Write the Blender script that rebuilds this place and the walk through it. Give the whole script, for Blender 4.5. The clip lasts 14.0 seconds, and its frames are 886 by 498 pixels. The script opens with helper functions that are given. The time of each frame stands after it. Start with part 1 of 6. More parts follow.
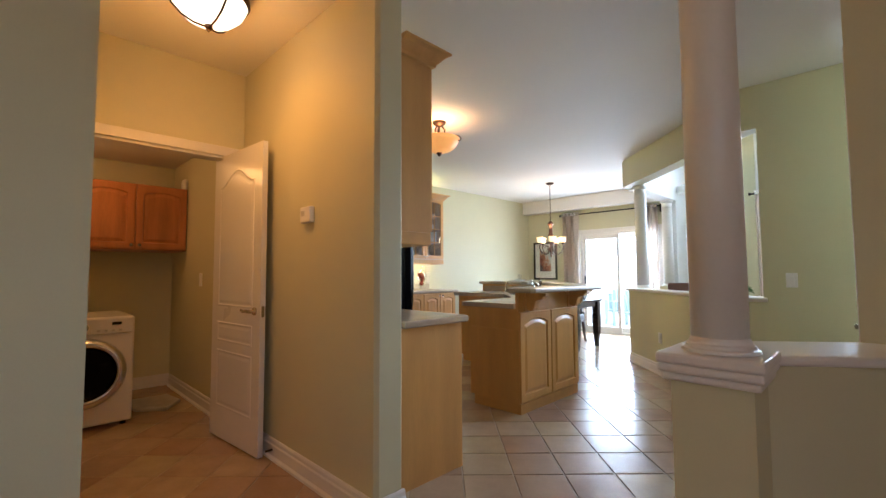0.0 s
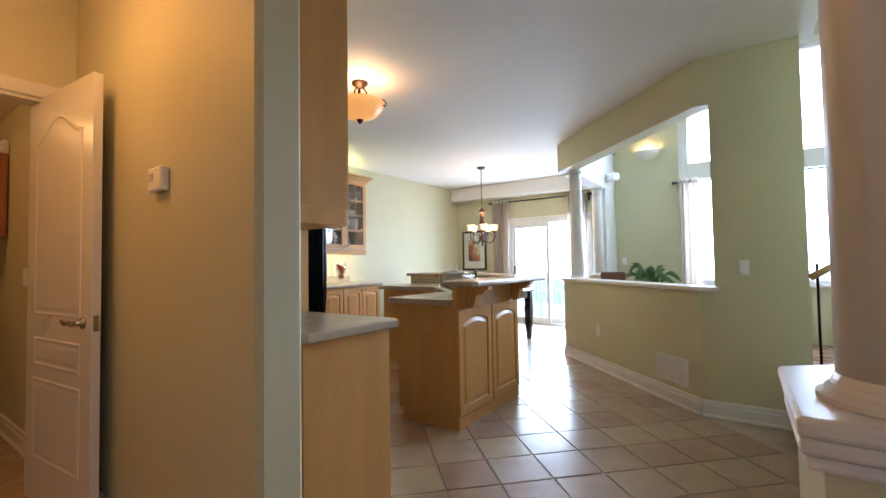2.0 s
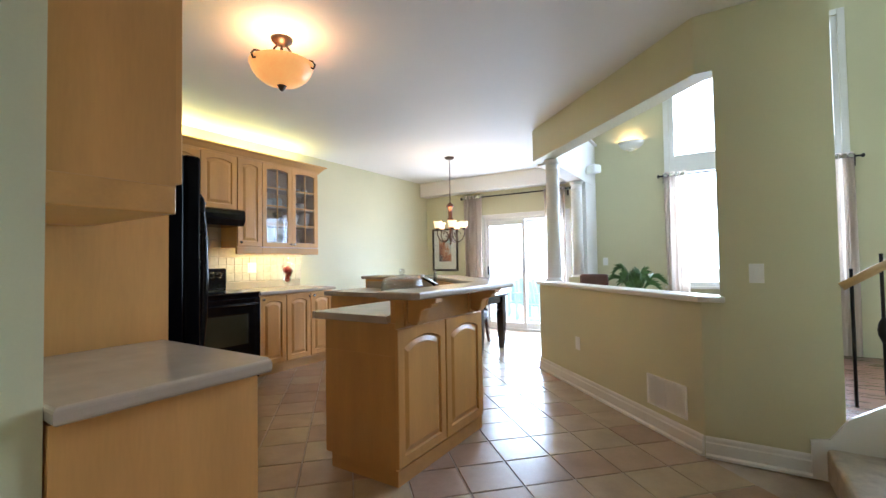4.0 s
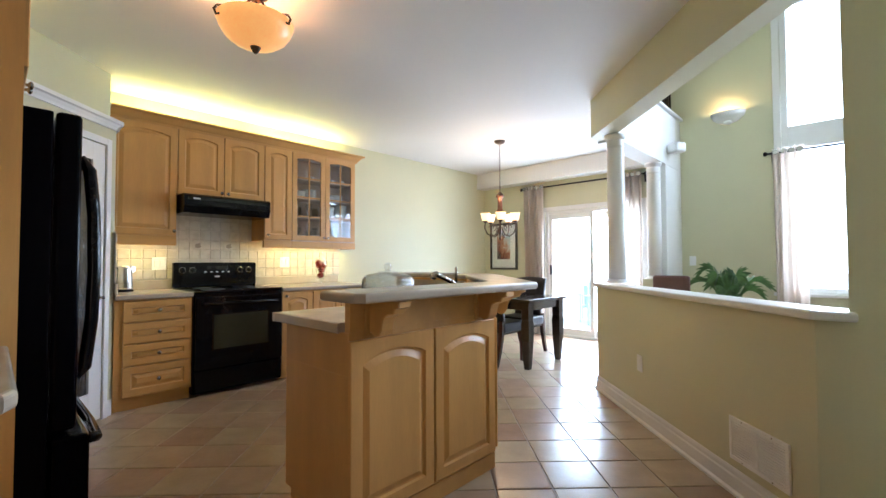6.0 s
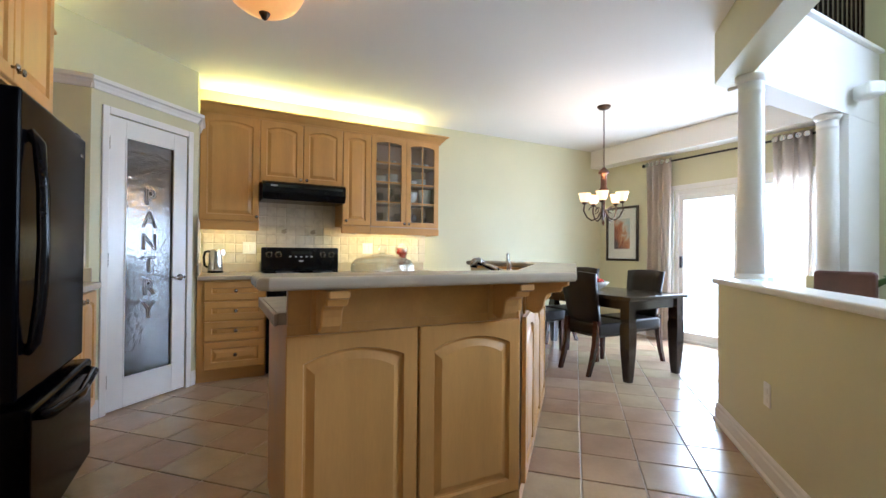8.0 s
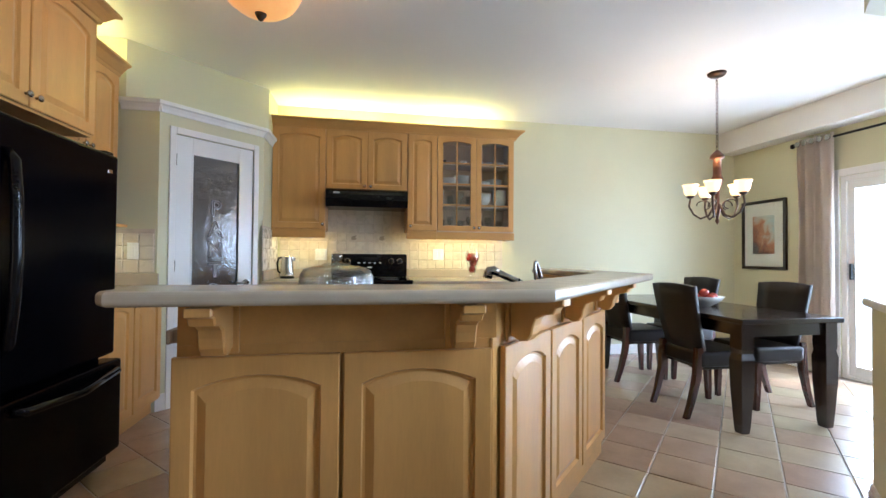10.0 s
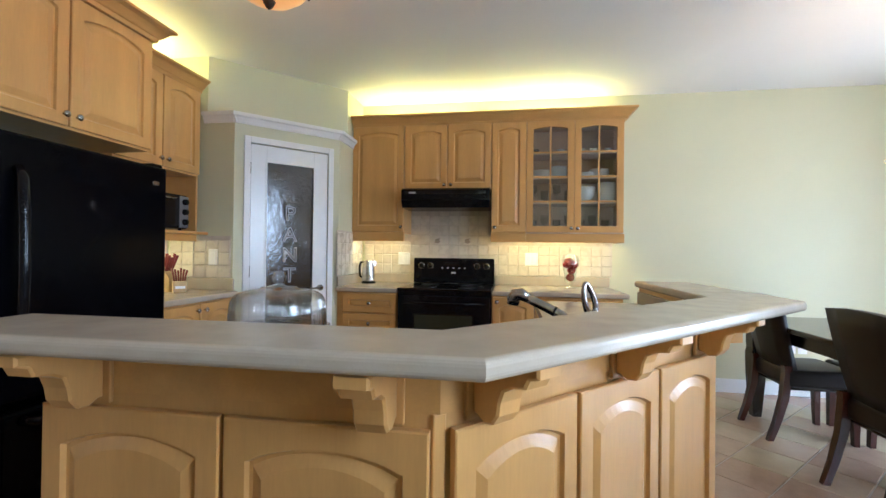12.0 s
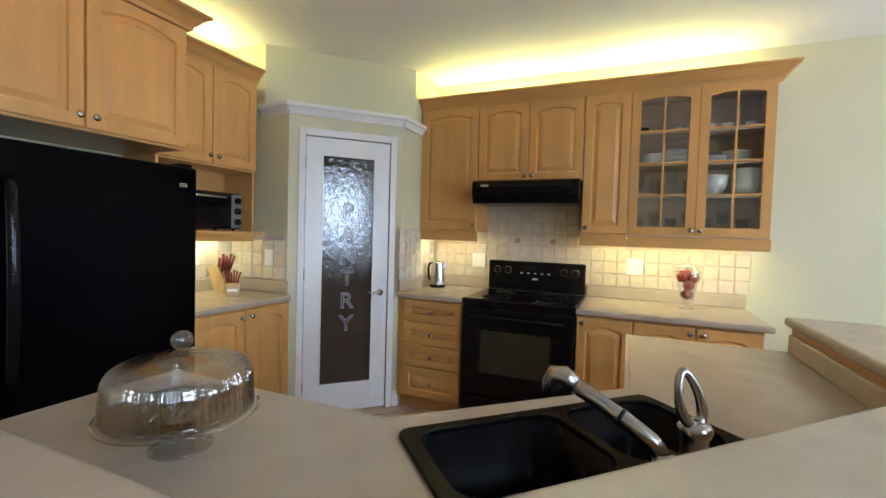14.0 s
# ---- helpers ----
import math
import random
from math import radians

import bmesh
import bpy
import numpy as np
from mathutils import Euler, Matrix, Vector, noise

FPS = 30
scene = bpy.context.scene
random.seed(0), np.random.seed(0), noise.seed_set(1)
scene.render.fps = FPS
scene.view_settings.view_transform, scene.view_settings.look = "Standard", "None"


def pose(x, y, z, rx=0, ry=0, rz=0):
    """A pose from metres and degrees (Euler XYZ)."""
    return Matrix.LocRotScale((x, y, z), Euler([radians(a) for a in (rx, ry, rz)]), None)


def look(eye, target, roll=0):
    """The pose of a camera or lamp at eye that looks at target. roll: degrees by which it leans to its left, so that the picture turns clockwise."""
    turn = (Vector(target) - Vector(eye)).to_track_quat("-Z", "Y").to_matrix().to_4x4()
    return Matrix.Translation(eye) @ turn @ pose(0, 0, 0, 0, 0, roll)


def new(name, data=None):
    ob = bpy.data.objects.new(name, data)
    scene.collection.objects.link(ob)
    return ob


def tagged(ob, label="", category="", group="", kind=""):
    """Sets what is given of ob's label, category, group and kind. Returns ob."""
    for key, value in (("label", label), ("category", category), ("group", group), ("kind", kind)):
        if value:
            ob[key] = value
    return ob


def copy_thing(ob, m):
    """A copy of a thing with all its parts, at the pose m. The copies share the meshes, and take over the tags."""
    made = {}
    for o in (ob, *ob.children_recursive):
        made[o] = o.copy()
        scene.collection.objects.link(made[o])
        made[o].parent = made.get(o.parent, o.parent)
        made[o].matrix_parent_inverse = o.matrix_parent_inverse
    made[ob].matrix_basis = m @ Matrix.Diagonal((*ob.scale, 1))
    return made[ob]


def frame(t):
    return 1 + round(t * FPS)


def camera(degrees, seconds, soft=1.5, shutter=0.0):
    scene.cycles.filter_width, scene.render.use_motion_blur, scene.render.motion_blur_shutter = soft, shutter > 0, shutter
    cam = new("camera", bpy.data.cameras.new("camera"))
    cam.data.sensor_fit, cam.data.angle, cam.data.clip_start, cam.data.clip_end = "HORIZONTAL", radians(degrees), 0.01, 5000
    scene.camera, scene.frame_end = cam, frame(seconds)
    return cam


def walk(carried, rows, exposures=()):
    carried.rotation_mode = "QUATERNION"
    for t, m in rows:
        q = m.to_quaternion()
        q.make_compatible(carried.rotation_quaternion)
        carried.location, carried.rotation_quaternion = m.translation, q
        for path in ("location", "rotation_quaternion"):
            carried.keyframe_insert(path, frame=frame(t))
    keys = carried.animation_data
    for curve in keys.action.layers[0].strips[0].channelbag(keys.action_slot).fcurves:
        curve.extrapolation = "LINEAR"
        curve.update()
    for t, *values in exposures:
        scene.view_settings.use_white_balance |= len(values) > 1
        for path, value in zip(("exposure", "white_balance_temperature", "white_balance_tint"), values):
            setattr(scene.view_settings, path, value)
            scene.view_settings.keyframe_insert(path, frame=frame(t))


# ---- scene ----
cam = camera(91.9, 14.0)
PATH = [
    (0, (0.631, 0.971, 1.168), (-0.778, 2.386, 1.281), -0.3),
    (0.5, (0.519, 1.06, 1.166), (-0.847, 2.517, 1.268), -0.1),
    (1, (0.399, 1.155, 1.161), (-0.901, 2.672, 1.259), -0.2),
    (1.5, (0.281, 1.295, 1.163), (-0.945, 2.873, 1.245), -0.6),
    (2, (0.184, 1.434, 1.165), (-0.955, 3.077, 1.233), -0.9),
    (2.5, (0.071, 1.584, 1.18), (-0.971, 3.29, 1.235), -1.1),
    (5, (-0.011, 2.552, 1.196), (-1.164, 4.184, 1.269), -0.2),
    (5.5, (0.005, 2.748, 1.177), (-1.257, 4.298, 1.249), -0.3),
    (6, (0.026, 2.948, 1.158), (-1.35, 4.399, 1.218), -0.2),
    (6.5, (0.053, 3.146, 1.146), (-1.438, 4.479, 1.19), 0.0),
    (7, (0.069, 3.345, 1.131), (-1.526, 4.55, 1.158), 0.3),
    (7.5, (0.062, 3.541, 1.124), (-1.625, 4.615, 1.143), 0.5),
    (8, (0.05, 3.743, 1.12), (-1.718, 4.679, 1.137), 0.5),
    (10.5, (-0.151, 4.677, 1.15), (-2.14, 4.875, 1.185), 0.5),
    (11, (-0.259, 4.844, 1.166), (-2.258, 4.878, 1.196), 0.5),
    (11.5, (-0.399, 4.977, 1.184), (-2.394, 4.834, 1.211), 0.5),
    (12, (-0.548, 5.075, 1.217), (-2.524, 4.767, 1.232), 0.7),
    (12.5, (-0.721, 5.123, 1.253), (-2.673, 4.688, 1.257), 1.1),
    (13, (-0.88, 5.175, 1.3), (-2.798, 4.607, 1.29), 1.3),
    (13.5, (-1.011, 5.216, 1.358), (-2.888, 4.525, 1.315), 1.5),
    (13.7, (-1.076, 5.226, 1.353), (-2.934, 4.489, 1.305), 1.7),
    (14, (-1.152, 5.229, 1.37), (-2.986, 4.436, 1.298), 1.7),
]
walk(cam, [(t, look(eye, target, roll)) for t, eye, target, roll in PATH], [(0, 0.54, 5470, 12), (2, 0.57, 5320, 12), (6, 0.60, 5350, 12), (10.5, 0.46, 5220, 12), (12.5, 0.46, 5190, 12), (14, 0.40, 5370, 12)])

# ---- light levels ----
SKY, SUN, DAYL = 0.15, 3.0, 0.62
HALLK, COVEK, UNDK, SKY_GLOW = 0.28, 0.40, 1.3, 7.0

# ---- world, sun, daylight ----
world = bpy.data.worlds.new("sky")
scene.world = world
world.use_nodes = True
wn = world.node_tree
sky = wn.nodes.new("ShaderNodeTexSky")
sky.sky_type, sky.sun_disc = "NISHITA", False
sky.sun_elevation, sky.sun_rotation = radians(60), radians(15)
wn.links.new(sky.outputs[0], wn.nodes["Background"].inputs[0])
wn.nodes["Background"].inputs[1].default_value = SKY


def lamp(name, kind, m, energy, color, **values):
    data = bpy.data.lights.new(name, kind)
    data.energy, data.color = energy, color
    for key, value in values.items():
        if key == "size":
            data.size = value
        elif key == "size_y":
            data.shape, data.size_y = "RECTANGLE", value
        elif key == "radius":
            data.shadow_soft_size = value
        elif key == "angle":
            data.angle = value
    ob = new(name, data)
    ob.matrix_world = m
    return ob


lamp("sun", "SUN", look((1.4, 12, 12), (-0.2, 6.2, 0)), SUN, (1, 0.93, 0.82), angle=radians(0.6))
DAY = (0.82, 0.91, 1.0)
lamp("daylight_slider", "AREA", look((-2.75, 9.16, 1.0), (-2.75, 5, 0.7)), 150 * DAYL, DAY, size=1.45, size_y=1.85)
lamp("daylight_window", "AREA", look((0.4, 9.16, 2.5), (0.3, 5, 1.4)), 260 * DAYL, DAY, size=1.7, size_y=3.0)
# warm fill added to brighten the hall and its column; no known source
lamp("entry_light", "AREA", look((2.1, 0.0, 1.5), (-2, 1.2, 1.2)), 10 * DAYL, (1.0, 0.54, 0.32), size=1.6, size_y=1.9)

# ---- materials ----


def material(name, color, rough=0.5, metal=0.0, var=0.1, scale=5.0, stretch=(1, 1, 1), bump=0.05, fine=90.0, rand=0.0, coat=0.0,
             second=None, transmission=0.0, emit=0.0, emit_color=None, spec=0.5):
    """A procedural surface: broad stains, fine grain, a little relief, and a shift from piece to piece."""
    m = bpy.data.materials.new(name)
    m.use_nodes = True
    n, link = m.node_tree.nodes, m.node_tree.links.new
    b = n["Principled BSDF"]
    co = n.new("ShaderNodeTexCoord")
    mp = n.new("ShaderNodeMapping")
    mp.inputs["Scale"].default_value = stretch
    link(co.outputs["Object"], mp.inputs[0])
    info = n.new("ShaderNodeObjectInfo")
    shift = n.new("ShaderNodeVectorMath")
    shift.operation = "MULTIPLY_ADD"
    link(info.outputs["Random"], shift.inputs[0])
    shift.inputs[1].default_value = (7.3, 3.1, 5.7)
    link(mp.outputs[0], shift.inputs[2])
    broad, grain = n.new("ShaderNodeTexNoise"), n.new("ShaderNodeTexNoise")
    for node, s, d in ((broad, scale, 4), (grain, fine, 3)):
        node.inputs["Scale"].default_value, node.inputs["Detail"].default_value = s, d
        link(shift.outputs[0], node.inputs["Vector"])
    add = n.new("ShaderNodeMath")
    add.operation = "MULTIPLY_ADD"
    add.inputs[1].default_value = 0.35
    link(grain.outputs["Fac"], add.inputs[0])
    link(broad.outputs["Fac"], add.inputs[2])
    ramp = n.new("ShaderNodeValToRGB")
    c = Vector(color)
    low = Vector(second) if second else c * (1 - 2 * var)
    ramp.color_ramp.elements[0].position, ramp.color_ramp.elements[1].position = 0.4, 0.95
    ramp.color_ramp.elements[0].color = (*low, 1)
    ramp.color_ramp.elements[1].color = (*[min(1, v) for v in c * (1 + var)], 1)
    link(add.outputs[0], ramp.inputs[0])
    out = ramp.outputs[0]
    if rand:
        hsv = n.new("ShaderNodeHueSaturation")
        val = n.new("ShaderNodeMapRange")
        val.inputs["To Min"].default_value, val.inputs["To Max"].default_value = 1 - rand, 1 + rand
        link(info.outputs["Random"], val.inputs["Value"])
        link(val.outputs[0], hsv.inputs["Value"])
        link(out, hsv.inputs["Color"])
        out = hsv.outputs[0]
    link(out, b.inputs["Base Color"])
    rr = n.new("ShaderNodeMapRange")
    rr.inputs["To Min"].default_value, rr.inputs["To Max"].default_value = max(0.02, rough - 0.06), min(1, rough + 0.06)
    link(broad.outputs["Fac"], rr.inputs["Value"])
    link(rr.outputs[0], b.inputs["Roughness"])
    b.inputs["Metallic"].default_value = metal
    b.inputs["Coat Weight"].default_value = coat
    b.inputs["Coat Roughness"].default_value = 0.15
    b.inputs["Specular IOR Level"].default_value = spec
    if transmission:
        b.inputs["Transmission Weight"].default_value = transmission
        b.inputs["IOR"].default_value = 1.45
    if emit:
        b.inputs["Emission Color"].default_value = (*(emit_color or color), 1)
        b.inputs["Emission Strength"].default_value = emit
    if bump:
        bp = n.new("ShaderNodeBump")
        bp.inputs["Strength"].default_value, bp.inputs["Distance"].default_value = bump, 0.01
        link(add.outputs[0], bp.inputs["Height"])
        link(bp.outputs[0], b.inputs["Normal"])
    return m


def mottled(name, rose, pale, ochre, rough):
    """Glazed terracotta: each tile takes its own place between rose, buff and ochre, with faint stains and grain."""
    m = bpy.data.materials.new(name)
    m.use_nodes = True
    n, link = m.node_tree.nodes, m.node_tree.links.new
    b = n["Principled BSDF"]
    co, info, hue = n.new("ShaderNodeTexCoord"), n.new("ShaderNodeObjectInfo"), n.new("ShaderNodeValToRGB")
    el = hue.color_ramp.elements
    el[0].color, el[1].color = (*rose, 1), (*ochre, 1)
    el.new(0.5).color = (*pale, 1)
    link(info.outputs["Random"], hue.inputs[0])
    shift = n.new("ShaderNodeVectorMath")
    shift.operation = "MULTIPLY_ADD"
    shift.inputs[1].default_value = (7.3, 3.1, 5.7)
    link(info.outputs["Random"], shift.inputs[0])
    link(co.outputs["Object"], shift.inputs[2])
    stain, grain = n.new("ShaderNodeTexNoise"), n.new("ShaderNodeTexNoise")
    for node, size, d in ((stain, 6.0, 3), (grain, 60.0, 3)):
        node.inputs["Scale"].default_value, node.inputs["Detail"].default_value = size, d
        link(shift.outputs[0], node.inputs["Vector"])
    add, level = n.new("ShaderNodeMath"), n.new("ShaderNodeMapRange")
    add.operation = "MULTIPLY_ADD"
    add.inputs[1].default_value = 0.3
    link(grain.outputs["Fac"], add.inputs[0])
    link(stain.outputs["Fac"], add.inputs[2])
    level.inputs["From Min"].default_value, level.inputs["From Max"].default_value = 0.35, 0.95
    level.inputs["To Min"].default_value, level.inputs["To Max"].default_value = 0.84, 1.12
    link(add.outputs[0], level.inputs["Value"])
    hsv = n.new("ShaderNodeHueSaturation")
    link(hue.outputs[0], hsv.inputs["Color"])
    link(level.outputs[0], hsv.inputs["Value"])
    link(hsv.outputs[0], b.inputs["Base Color"])
    b.inputs["Roughness"].default_value = rough
    b.inputs["Coat Weight"].default_value, b.inputs["Coat Roughness"].default_value = 0.25, 0.18
    bp = n.new("ShaderNodeBump")
    bp.inputs["Strength"].default_value, bp.inputs["Distance"].default_value = 0.05, 0.01
    link(add.outputs[0], bp.inputs["Height"])
    link(bp.outputs[0], b.inputs["Normal"])
    return m


WALL = material("wall_paint", (0.63, 0.61, 0.41), 0.55, var=0.03, scale=1.2, bump=0.04, fine=160)
CEIL = material("ceiling_paint", (0.80, 0.79, 0.76), 0.7, var=0.02, scale=1.0, bump=0.08, fine=220)
TRIM = material("white_trim_paint", (0.80, 0.79, 0.77), 0.35, var=0.03, scale=3, bump=0.02)
DOORW = material("white_door_paint", (0.80, 0.80, 0.79), 0.3, var=0.03, scale=2, bump=0.02, coat=0.2)
MAPLE = material("maple", (0.64, 0.35, 0.105), 0.36, var=0.07, scale=2.2, stretch=(5, 5, 0.6), bump=0.02, fine=26, rand=0.05, coat=0.06)
MAPLE_H = material("maple_across", (0.62, 0.34, 0.10), 0.36, var=0.07, scale=2.2, stretch=(0.6, 5, 5), bump=0.02, fine=26, coat=0.06)
OAK = material("red_oak", (0.50, 0.19, 0.05), 0.35, var=0.14, scale=3, stretch=(5, 5, 0.5), bump=0.03, fine=30, rand=0.06)
COUNTER = material("beige_laminate", (0.47, 0.395, 0.30), 0.24, var=0.05, scale=9, bump=0.015, fine=260, spec=0.5)
TILE = mottled("floor_tile_glaze", (0.40, 0.265, 0.180), (0.47, 0.345, 0.235), (0.47, 0.375, 0.235), 0.27)
GROUT = material("grout", (0.40, 0.33, 0.26), 0.85, var=0.12, scale=8, bump=0.2)
SPLASH = material("wall_tile_glaze", (0.63, 0.56, 0.45), 0.28, var=0.03, scale=14, bump=0.04, fine=70, rand=0.035)
SPLASHG = material("wall_tile_grout", (0.60, 0.53, 0.44), 0.8, var=0.08, scale=20, bump=0.1)
BLACK = material("black_enamel", (0.006, 0.006, 0.007), 0.12, var=0.2, scale=3, bump=0.0, spec=0.22)
BLACKF = material("black_textured_steel", (0.002, 0.002, 0.003), 0.16, var=0.2, scale=3, bump=0.03, fine=420, spec=0.05)
BLACKG = material("black_glass", (0.005, 0.005, 0.006), 0.04, var=0.1, scale=2, bump=0.0)
SINKM = material("black_composite", (0.004, 0.004, 0.005), 0.26, var=0.2, scale=12, bump=0.02, fine=300, spec=0.07)
CHROME = material("chrome", (0.78, 0.77, 0.75), 0.12, 1.0, var=0.05, scale=6, bump=0.0)
NICKEL = material("brushed_nickel", (0.46, 0.44, 0.41), 0.25, 1.0, var=0.08, scale=9, bump=0.02)
BRONZE = material("dark_bronze", (0.07, 0.045, 0.03), 0.4, 0.8, var=0.3, scale=12, bump=0.05)
COPPER = material("aged_copper", (0.15, 0.07, 0.045), 0.4, 0.8, var=0.3, scale=14, bump=0.05)
IRON = material("black_iron", (0.015, 0.013, 0.012), 0.45, 0.5, var=0.2, scale=12, bump=0.04)
ESPRESSO = material("espresso_wood", (0.022, 0.013, 0.010), 0.22, var=0.3, scale=3, stretch=(5, 5, 0.6), bump=0.02, fine=30, coat=0.3)
MAHOG = material("mahogany_leg", (0.06, 0.020, 0.014), 0.25, var=0.25, scale=3, stretch=(5, 5, 0.6), bump=0.02, fine=30, coat=0.3)
LEATHER = material("dark_leather", (0.014, 0.010, 0.009), 0.36, var=0.2, scale=6, bump=0.12, fine=130, spec=0.28)
BROWNL = material("brown_leather", (0.10, 0.035, 0.022), 0.4, var=0.2, scale=6, bump=0.12, fine=130)
CARPET = material("beige_carpet", (0.52, 0.46, 0.38), 0.95, var=0.12, scale=20, bump=0.5, fine=420)
PLASTIC = material("white_plastic", (0.86, 0.86, 0.85), 0.35, var=0.02, scale=6, bump=0.0)
WASHER = material("white_appliance", (0.78, 0.77, 0.74), 0.25, var=0.02, scale=4, bump=0.0, coat=0.3)
CHINA = material("white_china", (0.78, 0.78, 0.76), 0.15, var=0.02, scale=6, bump=0.0)
RED = material("apple_red", (0.40, 0.03, 0.02), 0.25, var=0.35, scale=14, bump=0.02)
STEEL = material("brushed_steel", (0.55, 0.54, 0.52), 0.22, 1.0, var=0.08, scale=3, stretch=(1, 1, 12), bump=0.01)
LEAF = material("palm_leaf", (0.13, 0.24, 0.08), 0.4, var=0.3, scale=12, bump=0.05)
PAPER = material("mat_board", (0.88, 0.86, 0.81), 0.8, var=0.02, scale=5, bump=0.02)
BAMBOO = material("light_block_wood", (0.60, 0.42, 0.20), 0.45, var=0.1, scale=4, stretch=(4, 4, 1), bump=0.02)
REDH = material("dark_red_handle", (0.18, 0.02, 0.02), 0.35, var=0.1, scale=9, bump=0.0)
CLOTH = material("grey_cloth", (0.48, 0.46, 0.42), 0.9, var=0.1, scale=12, bump=0.3)
CABIN = material("cabinet_interior", (0.60, 0.44, 0.31), 0.5, var=0.1, scale=3, bump=0.02)
PATIO = material("pale_patio", (0.62, 0.60, 0.56), 0.9, var=0.1, scale=2, bump=0.2)
PASS = material("vent_grey", (0.55, 0.54, 0.52), 0.5, var=0.03, scale=5, bump=0.0)
AMBER = material("amber_glass", (0.80, 0.42, 0.16), 0.3, var=0.15, scale=7, bump=0.03, emit=0.5, emit_color=(1.0, 0.42, 0.10))
SHADEW = material("cream_glass", (0.9, 0.75, 0.55), 0.35, var=0.05, scale=9, bump=0.02, emit=1.3, emit_color=(1.0, 0.62, 0.28))
HALLG = material("white_lamp_glass", (0.9, 0.85, 0.75), 0.3, var=0.04, scale=9, bump=0.02, emit=2.2, emit_color=(1.0, 0.80, 0.50))
SCON = material("sconce_plaster", (0.80, 0.79, 0.75), 0.5, var=0.03, scale=9, bump=0.02)
STRIP = material("light_strip", (0.9, 0.9, 0.7), 0.5, var=0.01, bump=0.0, emit=6.0, emit_color=(1.0, 0.93, 0.35))


def clear(name, tint, rough=0.0, gloss=0.045):
    m = bpy.data.materials.new(name)
    m.use_nodes = True
    n, link = m.node_tree.nodes, m.node_tree.links.new
    n.remove(n["Principled BSDF"])
    tr, gl, mix, fr = n.new("ShaderNodeBsdfTransparent"), n.new("ShaderNodeBsdfGlossy"), n.new("ShaderNodeMixShader"), n.new("ShaderNodeLayerWeight")
    power, gain = n.new("ShaderNodeMath"), n.new("ShaderNodeMath")
    power.operation, gain.operation = "POWER", "MULTIPLY_ADD"
    power.inputs[1].default_value, gain.inputs[1].default_value, gain.inputs[2].default_value = 4.0, 0.75, gloss
    tr.inputs[0].default_value = (*tint, 1)
    gl.inputs["Roughness"].default_value = rough
    fr.inputs[0].default_value = 0.5
    link(fr.outputs["Facing"], power.inputs[0])
    link(power.outputs[0], gain.inputs[0])
    link(gain.outputs[0], mix.inputs[0])
    link(tr.outputs[0], mix.inputs[1])
    link(gl.outputs[0], mix.inputs[2])
    link(mix.outputs[0], n["Material Output"].inputs[0])
    return m


GLASS = clear("window_glass", (0.95, 0.97, 0.97))
THIN = clear("thin_clear_glass", (0.955, 0.965, 0.965), 0.0, 0.11)


def sheer(name, color):
    """Cloth that lets part of the daylight through."""
    m = material(name, color, 0.6, var=0.06, scale=4, bump=0.05, fine=240)
    n, link = m.node_tree.nodes, m.node_tree.links.new
    tl, mix = n.new("ShaderNodeBsdfTranslucent"), n.new("ShaderNodeMixShader")
    tl.inputs[0].default_value = (*color, 1)
    mix.inputs[0].default_value = 0.32
    link(n["Principled BSDF"].outputs[0], mix.inputs[1])
    link(tl.outputs[0], mix.inputs[2])
    link(mix.outputs[0], n["Material Output"].inputs[0])
    return m


CURTAIN = sheer("taupe_satin", (0.80, 0.72, 0.64))


def wavy(name, color, size, depth, coat, transmission):
    """Cast obscure glass whose uneven face breaks up what it mirrors."""
    m = bpy.data.materials.new(name)
    m.use_nodes = True
    n, link = m.node_tree.nodes, m.node_tree.links.new
    b = n["Principled BSDF"]
    b.inputs["Base Color"].default_value = (*color, 1)
    b.inputs["Roughness"].default_value, b.inputs["IOR"].default_value = 0.10, 1.6
    b.inputs["Transmission Weight"].default_value = transmission
    b.inputs["Coat Weight"].default_value, b.inputs["Coat Roughness"].default_value, b.inputs["Coat IOR"].default_value = coat, 0.02, 1.7
    co, nz, bp = n.new("ShaderNodeTexCoord"), n.new("ShaderNodeTexNoise"), n.new("ShaderNodeBump")
    nz.inputs["Scale"].default_value, nz.inputs["Detail"].default_value, nz.inputs["Distortion"].default_value = size, 2.5, 0.8
    bp.inputs["Strength"].default_value, bp.inputs["Distance"].default_value = 1.0, depth
    link(co.outputs["Object"], nz.inputs["Vector"])
    link(nz.outputs["Fac"], bp.inputs["Height"])
    link(bp.outputs[0], b.inputs["Normal"])
    link(bp.outputs[0], b.inputs["Coat Normal"])
    return m


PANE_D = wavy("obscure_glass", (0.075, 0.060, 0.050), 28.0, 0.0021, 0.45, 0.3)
ETCH = wavy("clear_etched_letter", (0.42, 0.40, 0.39), 60.0, 0.004, 0.8, 0.2)


CRYSTAL = clear("pressed_glass", (0.93, 0.94, 0.945), 0.03, 0.12)
HARDWOOD = material("dark_hardwood", (0.16, 0.075, 0.04), 0.28, var=0.25, scale=3, stretch=(1, 7, 1), bump=0.03, fine=30)
GREYP = material("grey_metal_paint", (0.15, 0.15, 0.15), 0.35, var=0.1, scale=6, bump=0.0, spec=0.6)
# olive base: the room's greenish reflection put into the glass colour
OVENG = material("oven_window_glass", (0.035, 0.036, 0.022), 0.12, var=0.15, scale=2, bump=0.0, spec=0.6)

# ---- mesh helpers ----


